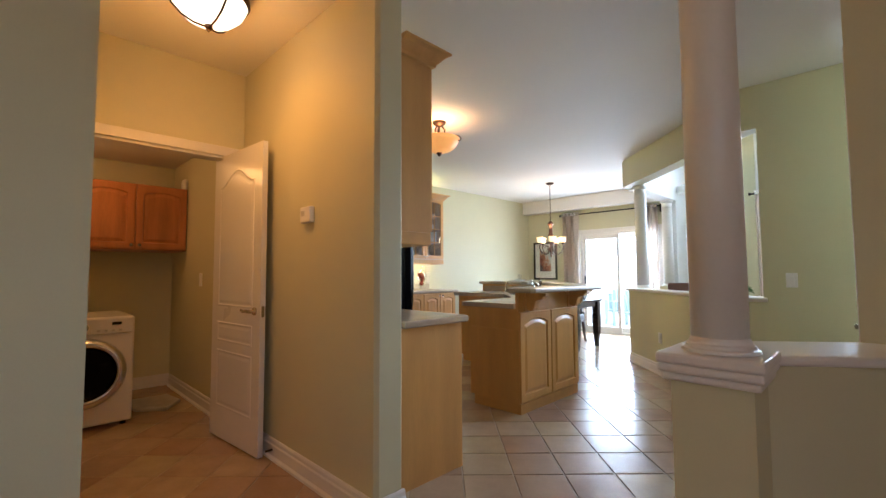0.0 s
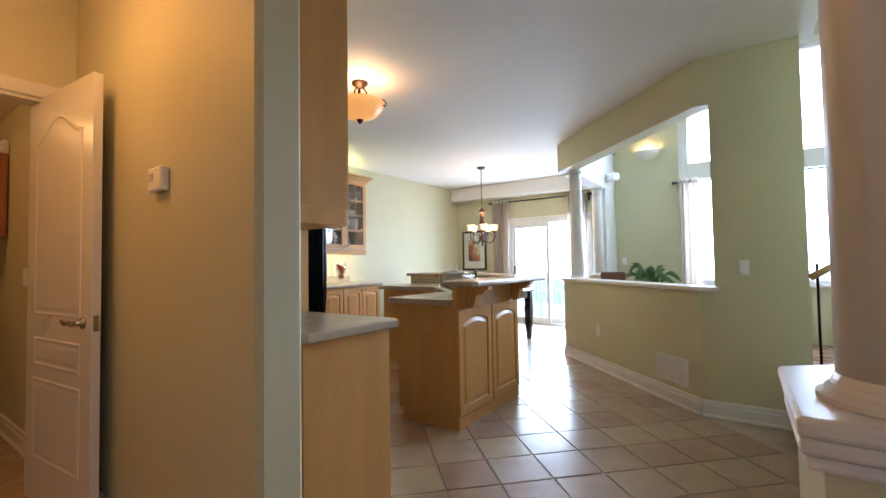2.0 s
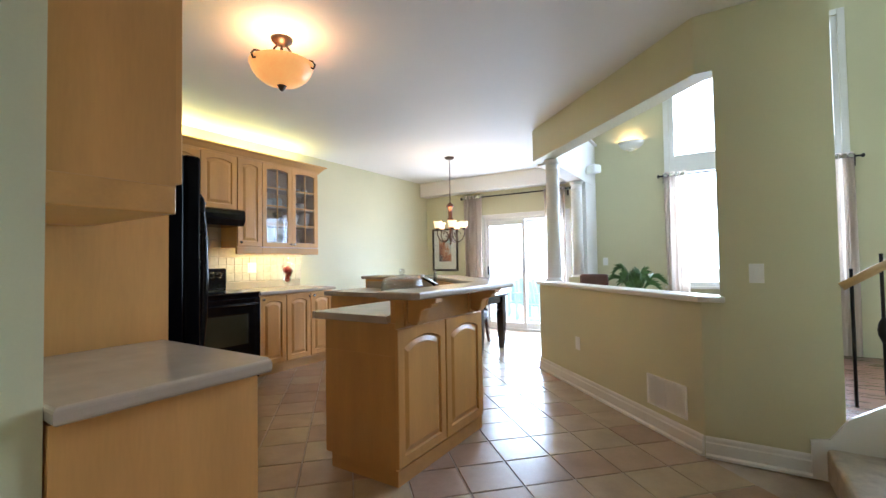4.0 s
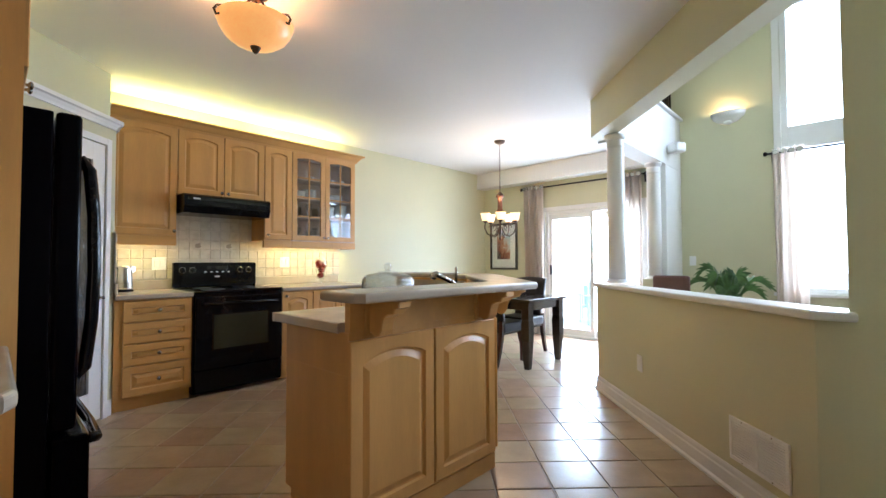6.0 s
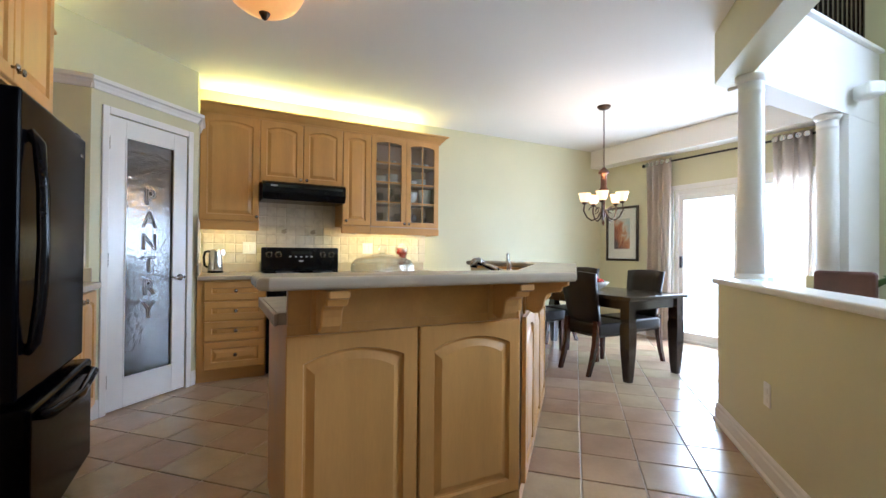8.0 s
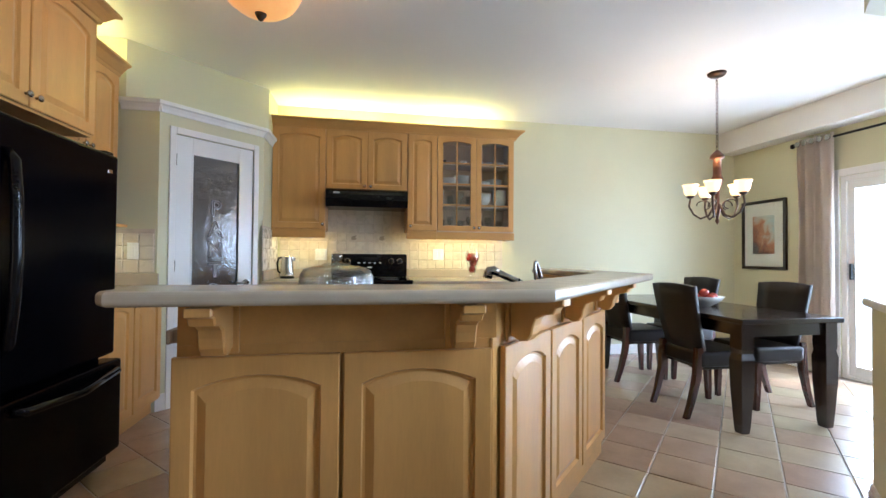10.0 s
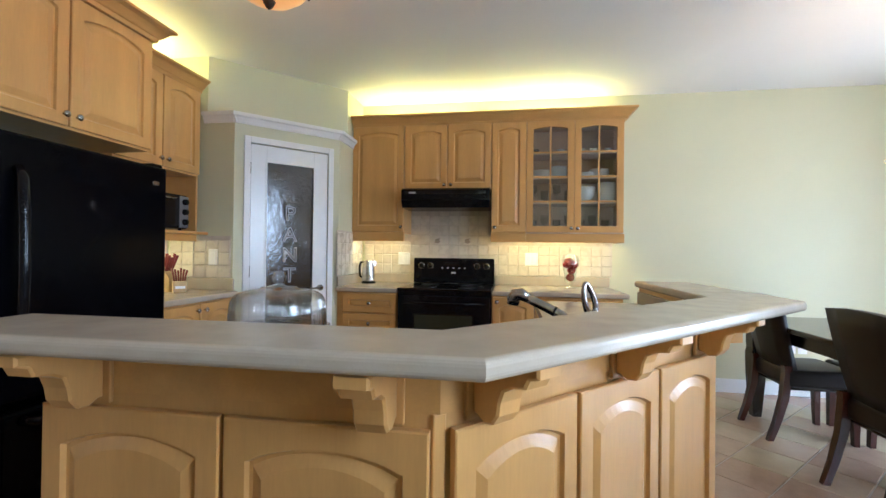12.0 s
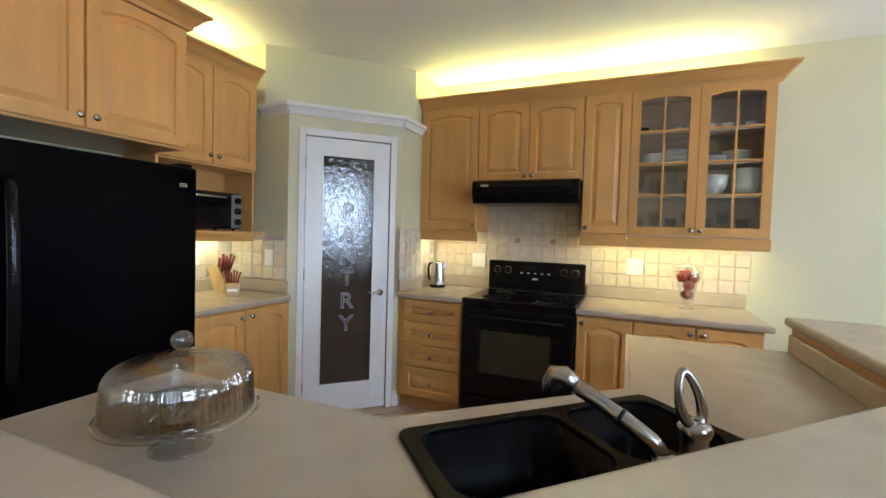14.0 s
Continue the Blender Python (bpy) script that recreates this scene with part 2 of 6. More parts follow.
def box(bm, x0, x1, y0, y1, z0, z1, bevel=0.0, seg=2):
    made = bmesh.ops.create_cube(bm, size=1, matrix=Matrix.Translation(((x0 + x1) / 2, (y0 + y1) / 2, (z0 + z1) / 2)) @ Matrix.Diagonal((abs(x1 - x0), abs(y1 - y0), abs(z1 - z0), 1)))
    if bevel:
        edges = list({e for v in made["verts"] for e in v.link_edges})
        bmesh.ops.bevel(bm, geom=edges, offset=bevel, segments=seg, affect="EDGES", profile=0.5)
    return bm


def boxes(*specs, bevel=0.0):
    bm = bmesh.new()
    for s in specs:
        box(bm, *s, bevel=bevel)
    return bm


def one(x0, x1, y0, y1, z0, z1, bevel=0.0, seg=2):
    return box(bmesh.new(), x0, x1, y0, y1, z0, z1, bevel, seg)


def prism(poly, z0, z1, bevel=0.0, bm=None, seg=3):
    """An upright prism over a plan, with its top and bottom edges rounded."""
    bm = bm or bmesh.new()
    low = [bm.verts.new((x, y, z0)) for x, y in poly]
    top = [bm.verts.new((x, y, z1)) for x, y in poly]
    faces = [bm.faces.new(top), bm.faces.new(low[::-1])]
    k = len(poly)
    for i in range(k):
        faces.append(bm.faces.new((low[i], low[(i + 1) % k], top[(i + 1) % k], top[i])))
    bmesh.ops.recalc_face_normals(bm, faces=faces)
    if bevel:
        edges = [e for f in faces[:2] for e in f.edges]
        bmesh.ops.bevel(bm, geom=edges, offset=bevel, segments=seg, affect="EDGES", profile=0.5)
    return bm


def lathe(profile, seg=24, bm=None, at=(0, 0, 0), flute=0, depth=0.0, soft=True, ribbed=99):
    """A turned body from (radius, height) pairs; flute ribs, if any, run up its side."""
    bm = bm or bmesh.new()
    rings = []
    for step, (r, z) in enumerate(profile):
        ring = []
        for i in range(seg):
            a = 2 * math.pi * i / seg
            rr = r * (1 + depth * math.cos(flute * a)) if flute and step < ribbed else r
            ring.append(bm.verts.new((at[0] + rr * math.cos(a), at[1] + rr * math.sin(a), at[2] + z)))
        rings.append(ring)
    for a, b in zip(rings, rings[1:]):
        for i in range(seg):
            f = bm.faces.new((a[i], a[(i + 1) % seg], b[(i + 1) % seg], b[i]))
            f.smooth = soft
    if profile[0][0] > 1e-4:
        bm.faces.new(rings[0][::-1])
    if profile[-1][0] > 1e-4:
        bm.faces.new(rings[-1])
    bmesh.ops.remove_doubles(bm, verts=bm.verts, dist=1e-5)
    return bm


def tube(points, radius, seg=8, bm=None):
    """A round bar along points; radius is one number or one for each point."""
    bm = bm or bmesh.new()
    pts = [Vector(p) for p in points]
    radii = radius if isinstance(radius, (list, tuple)) else [radius] * len(pts)
    rings, side = [], None
    for i, p in enumerate(pts):
        d = (pts[min(i + 1, len(pts) - 1)] - pts[max(i - 1, 0)]).normalized()
        if side is None:
            side = d.orthogonal().normalized()
        side = (side - d * side.dot(d)).normalized()
        up = d.cross(side)
        rings.append([bm.verts.new(p + radii[i] * (math.cos(2 * math.pi * k / seg) * side + math.sin(2 * math.pi * k / seg) * up)) for k in range(seg)])
    for a, b in zip(rings, rings[1:]):
        for k in range(seg):
            f = bm.faces.new((a[k], a[(k + 1) % seg], b[(k + 1) % seg], b[k]))
            f.smooth = True
    bm.faces.new(rings[0][::-1])
    bm.faces.new(rings[-1])
    return bm


def ball(bm, at, r, squash=1.0, seg=12):
    bmesh.ops.create_uvsphere(bm, u_segments=seg, v_segments=seg // 2 + 2, radius=r, matrix=Matrix.Translation(at) @ Matrix.Diagonal((1, 1, squash, 1)))
    for f in bm.faces:
        f.smooth = True
    return bm


def extrude_profile(profile, length, bm=None):
    """A moulding along local x; profile is (y, z) pairs."""
    bm = bm or bmesh.new()
    a = [bm.verts.new((0, y, z)) for y, z in profile]
    b = [bm.verts.new((length, y, z)) for y, z in profile]
    k = len(profile)
    for i in range(k):
        bm.faces.new((a[i], a[(i + 1) % k], b[(i + 1) % k], b[i]))
    bm.faces.new(a[::-1])
    bm.faces.new(b)
    bmesh.ops.recalc_face_normals(bm, faces=bm.faces)
    return bm


def mesh_of(name, bm, material_):
    me = bpy.data.meshes.new(name)
    bm.to_mesh(me)
    bm.free()
    me.materials.append(material_)
    return me


def part(name, bm, material_, parent=None, label="", m=None):
    ob = new(name, mesh_of(name, bm, material_))
    if parent is not None:
        ob.parent = parent
    if m is not None:
        ob.matrix_basis = m
    if label:
        tagged(ob, label)
    return ob


def structure(name, bm, material_, label, category, m=None):
    ob = part(name, bm, material_, None, "", m)
    return tagged(ob, label, category, kind="structure")


def thing(name, label, category, m=None, group=""):
    ob = new(name)
    ob.empty_display_size = 0.1
    if m is not None:
        ob.matrix_basis = m
    return tagged(ob, label, category, group)


def whole(name, bm, material_, label, category, m=None, group=""):
    return tagged(part(name, bm, material_, None, "", m), label, category, group)

# ---- large structure ----
H = 2.69          # kitchen ceiling
HIGH = 5.2        # two-storey living room
R2 = math.sqrt(0.5)

structure("ground", one(-40, 40, 9.2, 90, -0.16, -0.10), PATIO, "pale paved ground outside the glass doors", "ground")
floor = structure("floor", prism([(-4.72, -1.5), (2.2, -1.5), (2.2, 2.81), (0.66, 2.81), (0.66, 5.3), (-0.1, 5.3), (-1.6, 6.8), (-1.6, 9.2), (-4.72, 9.2)], -0.06, -0.005), GROUT,
                  "beige grout bed under diagonal terracotta tiles", "floor")
structure("floor_living", prism([(-1.59, 9.05), (-1.59, 6.82), (-0.08, 5.31), (0.67, 5.31), (0.67, 2.82), (3.3, 2.82), (3.3, 9.05)], -0.06, 0.0), HARDWOOD, "dark hardwood living room floor", "floor")
structure("ceiling", prism([(-4.87, -1.6), (2.3, -1.6), (2.3, 2.81), (0.64, 2.81), (0.64, 5.34), (-0.02, 5.34), (-1.53, 6.86), (-1.53, 9.05), (-4.87, 9.05)], H, H + 0.25), CEIL,
          "smooth off-white kitchen and hall ceiling", "ceiling")
structure("ceiling_living", prism([(-3.0, 2.7), (3.4, 2.7), (3.4, 9.2), (-3.0, 9.2)], HIGH, HIGH + 0.1), CEIL, "high white living room ceiling", "ceiling")
structure("ceiling_laundry", one(-4.72, -2.84, 0.4, 2.19, 2.32, 2.36), CEIL, "low white laundry ceiling", "ceiling")

structure("wall_stove", one(-4.87, -4.72, -1.6, 9.2, 0, H), WALL, "pale yellow-green painted kitchen wall", "wall")
structure("wall_north", boxes((-4.72, -3.5, 9.05, 9.2, 0, H), (-3.5, -2.0, 9.05, 9.2, 1.95, H), (-2.0, -0.5, 9.05, 9.2, 0, HIGH), (-3.0, -2.0, 9.05, 9.2, H + 0.25, HIGH),
                               (-0.5, 1.34, 9.05, 9.2, 0, 0.8), (-0.5, 1.34, 9.05, 9.2, 4.12, HIGH), (1.34, 3.4, 9.05, 9.2, 0, HIGH)), WALL, "pale yellow-green wall with glass doors and a tall window", "wall")
structure("bulkhead", one(-4.715, -1.735, 8.82, 9.045, 2.43, H - 0.002, 0.004, 1), CEIL, "off-white boxed bulkhead over the glass doors", "bulkhead")

# diagonal half wall, header and beams of the living room opening
n1 = 0.14 * R2
LX, LY, EX, EY = -1.66, 6.78, -0.08, 5.20
band = [(LX, LY), (EX, EY), (0.02, EY), (0.02, EY + 0.14), (EX + 0.057, EY + 0.14), (LX + n1, LY + n1)]
structure("half_wall", prism(band, 0, 0.925), WALL, "low yellow-green wall between dining area and living room", "wall")
structure("half_wall_sill", prism([(LX - 0.045, LY + 0.01), (EX - 0.015, EY - 0.035), (0.045, EY - 0.035), (0.045, EY + 0.165), (EX + 0.07, EY + 0.165), (LX + n1 - 0.01, LY + n1 + 0.05)], 0.925, 0.962, 0.012), TRIM,
          "white painted sill board on the half wall", "sill")
structure("header_beam", prism([(LX, LY), (EX, EY), (0.02, EY), (0.02, EY + 0.14), (EX + 0.057, EY + 0.14), (-1.53, 6.91), (-1.53, 7.02), (-1.735, 7.02), (-1.735, 6.86)], 2.33, H - 0.001), WALL, "yellow-green header over the opening", "beam")
structure("wall_switch", prism([(0.02, EY), (0.56, EY), (0.56, EY + 0.14), (0.02, EY + 0.14)], 0, H - 0.001), WALL, "yellow-green wall beside the stairs", "wall")
structure("beam_living", boxes((-1.735, -1.53, 7.022, 9.05, 2.31, 2.95), (-1.735, -1.53, 8.42, 9.05, 0, 2.308)), CEIL, "white beam and pier between dining area and living room", "beam")
structure("beam_cap", one(-1.76, -1.49, 7.0, 9.048, 2.952, 2.985, 0.008), TRIM, "white cap board under the loft railing", "trim")
structure("pier_low_wall", one(-1.735, -1.53, 8.2, 8.418, 0, 0.95), WALL, "low stub wall under a white column", "wall")
structure("wall_loft", one(-3.0, -2.9, 6.0, 9.05, H + 0.252, HIGH), WALL, "shaded loft wall behind the railing", "wall")
# two unseen upper walls, added so that no sky light leaks in
structure("wall_loft_side", prism([(-2.9, 6.9), (-1.62, 6.9), (-0.02, 5.32), (-0.06, 5.26), (-1.66, 6.8), (-2.9, 6.8)], H + 0.252, HIGH), WALL, "unseen upper wall closing off the sky above the header", "wall")
structure("wall_upper_stair", boxes((0.5, 0.64, 2.7, 5.2, H + 0.252, HIGH), (-0.06, 0.64, 5.2, 5.34, H + 0.252, HIGH)), WALL, "unseen upper wall closing off the sky at the stairwell", "wall")
structure("wall_east", one(3.3, 3.4, 2.7, 9.2, 0, HIGH), WALL, "yellow-green wall of the foyer", "wall")
structure("wall_foyer_south", boxes((2.2, 3.3, 2.7, 2.81, 0, HIGH), (0.64, 2.2, 2.7, 2.808, H + 0.252, HIGH)), WALL, "yellow-green foyer wall", "wall")

# hall, alcove and laundry
structure("wall_thermostat", prism([(-4.715, 2.19), (-1.05, 2.19), (-1.03, 2.21), (-1.03, 2.34), (-1.05, 2.36), (-1.19, 2.36), (-1.19, 2.46), (-4.715, 2.46)], 0, H - 0.001), WALL, "yellow-green wall with a rounded end", "wall")
structure("wall_hall_west", prism([(-1.35, -1.5), (-1.2, -1.5), (-1.2, 1.15), (-2.72, 1.15), (-2.72, 1.03), (-1.35, 1.03)], 0, H - 0.001), WALL, "yellow-green hall wall at the laundry alcove", "wall")
structure("wall_laundry_door", boxes((-2.84, -2.72, 1.0, 1.27, 0, H - 0.001), (-2.84, -2.72, 2.11, 2.188, 0, H - 0.001), (-2.84, -2.72, 1.27, 2.11, 2.04, H - 0.001)), WALL, "yellow-green wall with the laundry doorway", "wall")
structure("wall_laundry_south", one(-4.715, -2.84, 0.28, 0.4, 0, H - 0.001), WALL, "laundry room wall", "wall")
structure("wall_laundry_front", one(-2.84, -2.72, 0.28, 0.998, 0, H - 0.001), WALL, "laundry room wall", "wall")
structure("wall_south", one(-1.35, 2.3, -1.62, -1.502, 0, H - 0.001), WALL, "yellow-green hall wall", "wall")
structure("wall_hall_east", boxes((2.2, 2.3, -1.5, -0.95, 0, H - 0.001), (2.2, 2.3, 0.95, 2.7, 0, H - 0.001), (2.2, 2.3, -0.95, 0.95, 2.45, H - 0.001), (2.2, 2.3, -0.95, 0.95, 0, 0.55)), WALL, "yellow-green hall wall with an added window opening", "wall")
structure("wall_closet", boxes((0.60, 0.72, 2.81, 3.46, 0, H - 0.001), (0.60, 0.72, 4.28, 4.42, 0, H - 0.001), (0.60, 0.72, 3.46, 4.28, 2.06, H - 0.001), (0.72, 2.2, 2.811, 2.93, 0, H - 0.001), (0.72, 3.3, 4.30, 4.42, 0, H - 0.001)), WALL,
          "yellow-green wall round a hall closet", "wall")

# pantry corner: a lower part that stands out under a moulding, a plain upper part
structure("wall_pantry_side", prism([(-3.56, 2.462), (-3.50, 2.462), (-3.50, 3.01), (-3.57, 3.08), (-3.62, 3.03), (-3.56, 2.97)], 0, 2.2), WALL, "yellow-green pantry wall", "wall")
structure("wall_pantry_end", prism([(-4.715, 3.60), (-4.09, 3.60), (-4.03, 3.54), (-4.08, 3.49), (-4.12, 3.53), (-4.715, 3.53)], 0, 2.2), WALL, "yellow-green pantry wall", "wall")
structure("wall_pantry_head", prism([(-3.57, 3.08), (-4.03, 3.54), (-4.08, 3.49), (-3.62, 3.03)], 2.09, 2.2), WALL, "yellow-green wall over the pantry door", "wall")
structure("pantry_ledge", prism([(-4.715, 2.464), (-3.50, 2.464), (-3.50, 3.01), (-4.09, 3.60), (-4.715, 3.60)], 2.201, 2.23), WALL, "ledge over the pantry", "ledge")
structure("wall_pantry_upper", prism([(-4.715, 2.464), (-3.49, 2.464), (-3.49, 2.79), (-4.29, 3.59), (-4.715, 3.59)], 2.231, H - 0.001), WALL, "yellow-green diagonal wall above the pantry moulding", "wall")


def moulding(name, p0, p1, profile, label, z=0.0):
    """A run of moulding from p0 to p1 whose profile stands out to the right of that way."""
    d = Vector((p1[0] - p0[0], p1[1] - p0[1], 0))
    bm = extrude_profile(profile, d.length)
    return structure(name, bm, TRIM, label, "trim", Matrix.Translation((p0[0], p0[1], z)) @ Matrix.Rotation(math.atan2(d.y, d.x), 4, "Z"))


BASEP = [(0.001, 0), (-0.030, 0), (-0.029, 0.014), (-0.018, 0.024), (-0.018, 0.085), (-0.012, 0.092), (-0.012, 0.112), (-0.006, 0.122), (0.001, 0.122)]
CROWNP = [(0.001, -0.055), (-0.012, -0.055), (-0.018, -0.035), (-0.03, -0.012), (-0.045, -0.004), (-0.045, 0.022), (0.001, 0.022)]
bb = "white stepped baseboard"
moulding("baseboard", (LX, LY), (EX - 0.004, EY), BASEP, bb)
moulding("baseboard", (EX, EY), (0.42, EY), BASEP, bb)
moulding("baseboard", (LX + n1, LY + n1), (LX, LY), BASEP, bb)
moulding("baseboard", (-2.68, 2.19), (-1.04, 2.19), BASEP, bb)
moulding("baseboard", (-1.03, 2.18), (-1.03, 2.36), BASEP, bb)
moulding("baseboard", (-4.72, 9.05), (-3.55, 9.05), BASEP, bb)
moulding("baseboard", (-4.72, 6.02), (-4.72, 9.05), [(-y, z) for y, z in BASEP], bb)
moulding("baseboard", (-4.66, 2.19), (-2.86, 2.19), BASEP, bb)
moulding("baseboard", (-4.72, 0.4), (-4.72, 2.19), [(-y, z) for y, z in BASEP], bb)
moulding("baseboard", (-3.495, 3.015), (-3.545, 3.065), [(-y, z) for y, z in BASEP], bb)
moulding("baseboard", (-4.06, 3.57), (-4.092, 3.602), [(-y, z) for y, z in BASEP], bb)
moulding("crown_moulding", (-3.50, 2.76), (-3.50, 3.03), CROWNP, "white moulding round the pantry top", 2.235)
moulding("crown_moulding", (-3.49, 3.0), (-4.10, 3.61), CROWNP, "white moulding over the pantry door", 2.235)
moulding("crown_moulding", (-4.07, 3.60), (-4.45, 3.60), CROWNP, "white moulding round the pantry top", 2.235)

# floor vent, outlet, switches on the half wall
DIAG = Matrix.Rotation(radians(-45), 4, "Z")
vent = thing("floor_vent", "white double return-air grille low on the half wall", "vent", Matrix.Translation((-0.43, 5.55, 0.165)) @ DIAG)
VH = 0.212
part("frame", boxes((0, 0.365, -0.012, 0, 0, 0.018), (0, 0.365, -0.012, 0, VH - 0.018, VH), (0, 0.018, -0.012, 0, 0.018, VH - 0.018), (0.347, 0.365, -0.012, 0, 0.018, VH - 0.018), (0.175, 0.190, -0.012, 0, 0.018, VH - 0.018), bevel=0.002), PLASTIC, vent)
part("backing", one(0.01, 0.355, -0.002, 0, 0.01, VH - 0.01), PASS, vent)
slat_me = mesh_of("slat", boxes((0, 0.155, -0.010, -0.003, 0, 0.008)), PLASTIC)
for i in range(14):
    for x in (0.019, 0.191):
        s = new("slat", slat_me)
        s.parent, s.location = vent, (x, 0, 0.021 + i * 0.0125)
for x in (0.09, 0.275):
    for z in (0.009, VH - 0.009):
        part("screw", lathe([(0.004, 0), (0.003, 0.0015), (0, 0.002)], 10), STEEL, vent, "", Matrix.Translation((x, -0.012, z)) @ Matrix.Rotation(radians(90), 4, "X"))


def wall_plate(name, label, m, w=0.075, h=0.12, toggles=1, outlet=False):
    t = thing(name, label, "switch" if not outlet else "outlet", m)
    part("plate", one(-w / 2, w / 2, -0.007, 0, -h / 2, h / 2, 0.003), PLASTIC, t)
    for i in range(toggles):
        x = (i - (toggles - 1) / 2) * 0.046
        if outlet:
            for z in (-0.022, 0.022):
                part("socket", one(x - 0.016, x + 0.016, -0.010, -0.006, z - 0.014, z + 0.014, 0.003), PLASTIC, t)
        else:
            part("rocker", one(x - 0.016, x + 0.016, -0.011, -0.006, -0.033, 0.033, 0.003), PLASTIC, t)
    return t


wall_plate("wall_outlet", "white outlet plate on the half wall", Matrix.Translation((-1.10, 6.22, 0.415)) @ DIAG, outlet=True)
wall_plate("light_switch", "white light switch plate beside the stairs", Matrix.Translation((0.20, EY, 1.10)), w=0.072, h=0.112)

# round columns


def column(name, label, x, y, z0, z1, r=0.077, base=1.0):
    c = thing(name, label, "column", Matrix.Translation((x, y, z0)), "white round columns")
    h = z1 - z0
    k = r / 0.077
    part("shaft", lathe([(r, 0.03), (r, h * 0.35), (r * 0.96, h - 0.14), (r * 0.96, h - 0.12), (r * 1.0, h - 0.116), (r * 1.0, h - 0.106), (r * 0.96, h - 0.10), (r * 0.97, h - 0.05)], 32), TRIM, c)
    part("base_rings", lathe([(r * 1.28 * base, 0.0), (r * 1.28 * base, 0.008), (r * 1.20, 0.012), (r * 1.18, 0.018), (r * 1.08, 0.022), (r * 1.06, 0.028), (r * 1.01, 0.034), (r * 1.0, 0.036)], 40, None, (0, 0, 0), 0, 0.0, False), TRIM, c)
    part("capital", lathe([(r * 0.97, h - 0.05), (r * 1.12, h - 0.03), (r * 1.22, h - 0.02), (r * 1.22, h)], 32), TRIM, c)
    return c


column("column", "slim white round column standing on the half wall", -1.535, 6.935, 0.962, 2.33)
column("column", "slim white round column against the pier", -1.632, 8.31, 0.95, 2.31)
column("column", "thick white round column on the hall pedestal", 0.352, 2.245, 0.969, H, 0.064, 1.05)

# pedestal and low wall in the hall
structure("pedestal_wall", boxes((0.262, 0.435, 2.155, 2.33, 0, 0.90)), WALL, "yellow-green pedestal under the hall column", "wall")
structure("low_wall", prism([(0.262, 2.332), (0.43, 2.332), (0.62, 2.52), (0.86, 2.76), (0.86, 2.808), (0.6, 2.808), (0.262, 2.49)], 0, 0.925), WALL, "low yellow-green wall beside the hall", "wall")
structure("low_wall_ledge", prism([(0.238, 2.362), (0.455, 2.362), (0.64, 2.50), (0.88, 2.74), (0.88, 2.806), (0.598, 2.806), (0.238, 2.525)], 0.925, 0.952, 0.010), TRIM, "white ledge board on the low wall", "sill")
structure("pedestal_cap", boxes((0.234, 0.462, 2.126, 2.356, 0.942, 0.968), (0.242, 0.452, 2.135, 2.345, 0.90, 0.92), (0.236, 0.459, 2.128, 2.352, 0.92, 0.942), bevel=0.007), TRIM, "white stepped cap on the pedestal", "trim")


def arch_loop(x0, x1, z0, z1, rise, d, n=16):
    """A panel's outline at inset d: straight sides and a cathedral top of the given rise."""
    pts = [(x0 + d, z0 + d), (x1 - d, z0 + d)]
    for k in range(n + 1):
        f = k / n
        pts.append((x1 - d - (x1 - x0 - 2 * d) * f, z1 - d - rise + rise * (0.5 - 0.5 * math.cos(2 * math.pi * f))))
    return pts


def panel_door(w, h, name, label, m, panels, material_=None, thick=0.036):
    """A moulded door; local x is its width, the front is at y=0; panels are (x0, x1, z0, z1, rise)."""
    d = thing(name, label, "door", m)
    part("leaf", one(0, w, 0.0, thick, 0, h, 0.002), material_ or DOORW, d)
    for x0, x1, z0, z1, rise in panels:
        bm = bmesh.new()
        for side, base in ((-1, 0.0), (1, thick)):
            rings = [[bm.verts.new((x, base + side * y, z)) for x, z in arch_loop(x0, x1, z0, z1, rise, q)]
                     for q, y in ((0.0, -0.001), (0.005, 0.004), (0.010, 0.0045), (0.017, 0.001), (0.024, 0.0005), (0.042, 0.003))]
            for a, b in zip(rings, rings[1:]):
                for i in range(len(a)):
                    bm.faces.new((a[i], a[(i + 1) % len(a)], b[(i + 1) % len(a)], b[i]))
            bm.faces.new(rings[-1])
        bmesh.ops.recalc_face_normals(bm, faces=bm.faces)
        part("panel_moulding", bm, material_ or DOORW, d)
    return d


def lever(parent, x, z, y=0.0, way=1):
    """A lever handle on a door's front."""
    h = part("handle", lathe([(0.026, 0), (0.026, 0.008), (0.012, 0.012), (0.011, 0.045), (0.013, 0.05)], 20), NICKEL, parent, "satin nickel lever handle",
             Matrix.Translation((x, y, z)) @ Matrix.Rotation(radians(90), 4, "X"))
    part("lever", tube([(0, 0, 0.042), (way * 0.03, 0.004, 0.046), (way * 0.07, -0.003, 0.046), (way * 0.105, 0.008, 0.044)], [0.010, 0.010, 0.009, 0.007], 8), NICKEL, h)
    return h


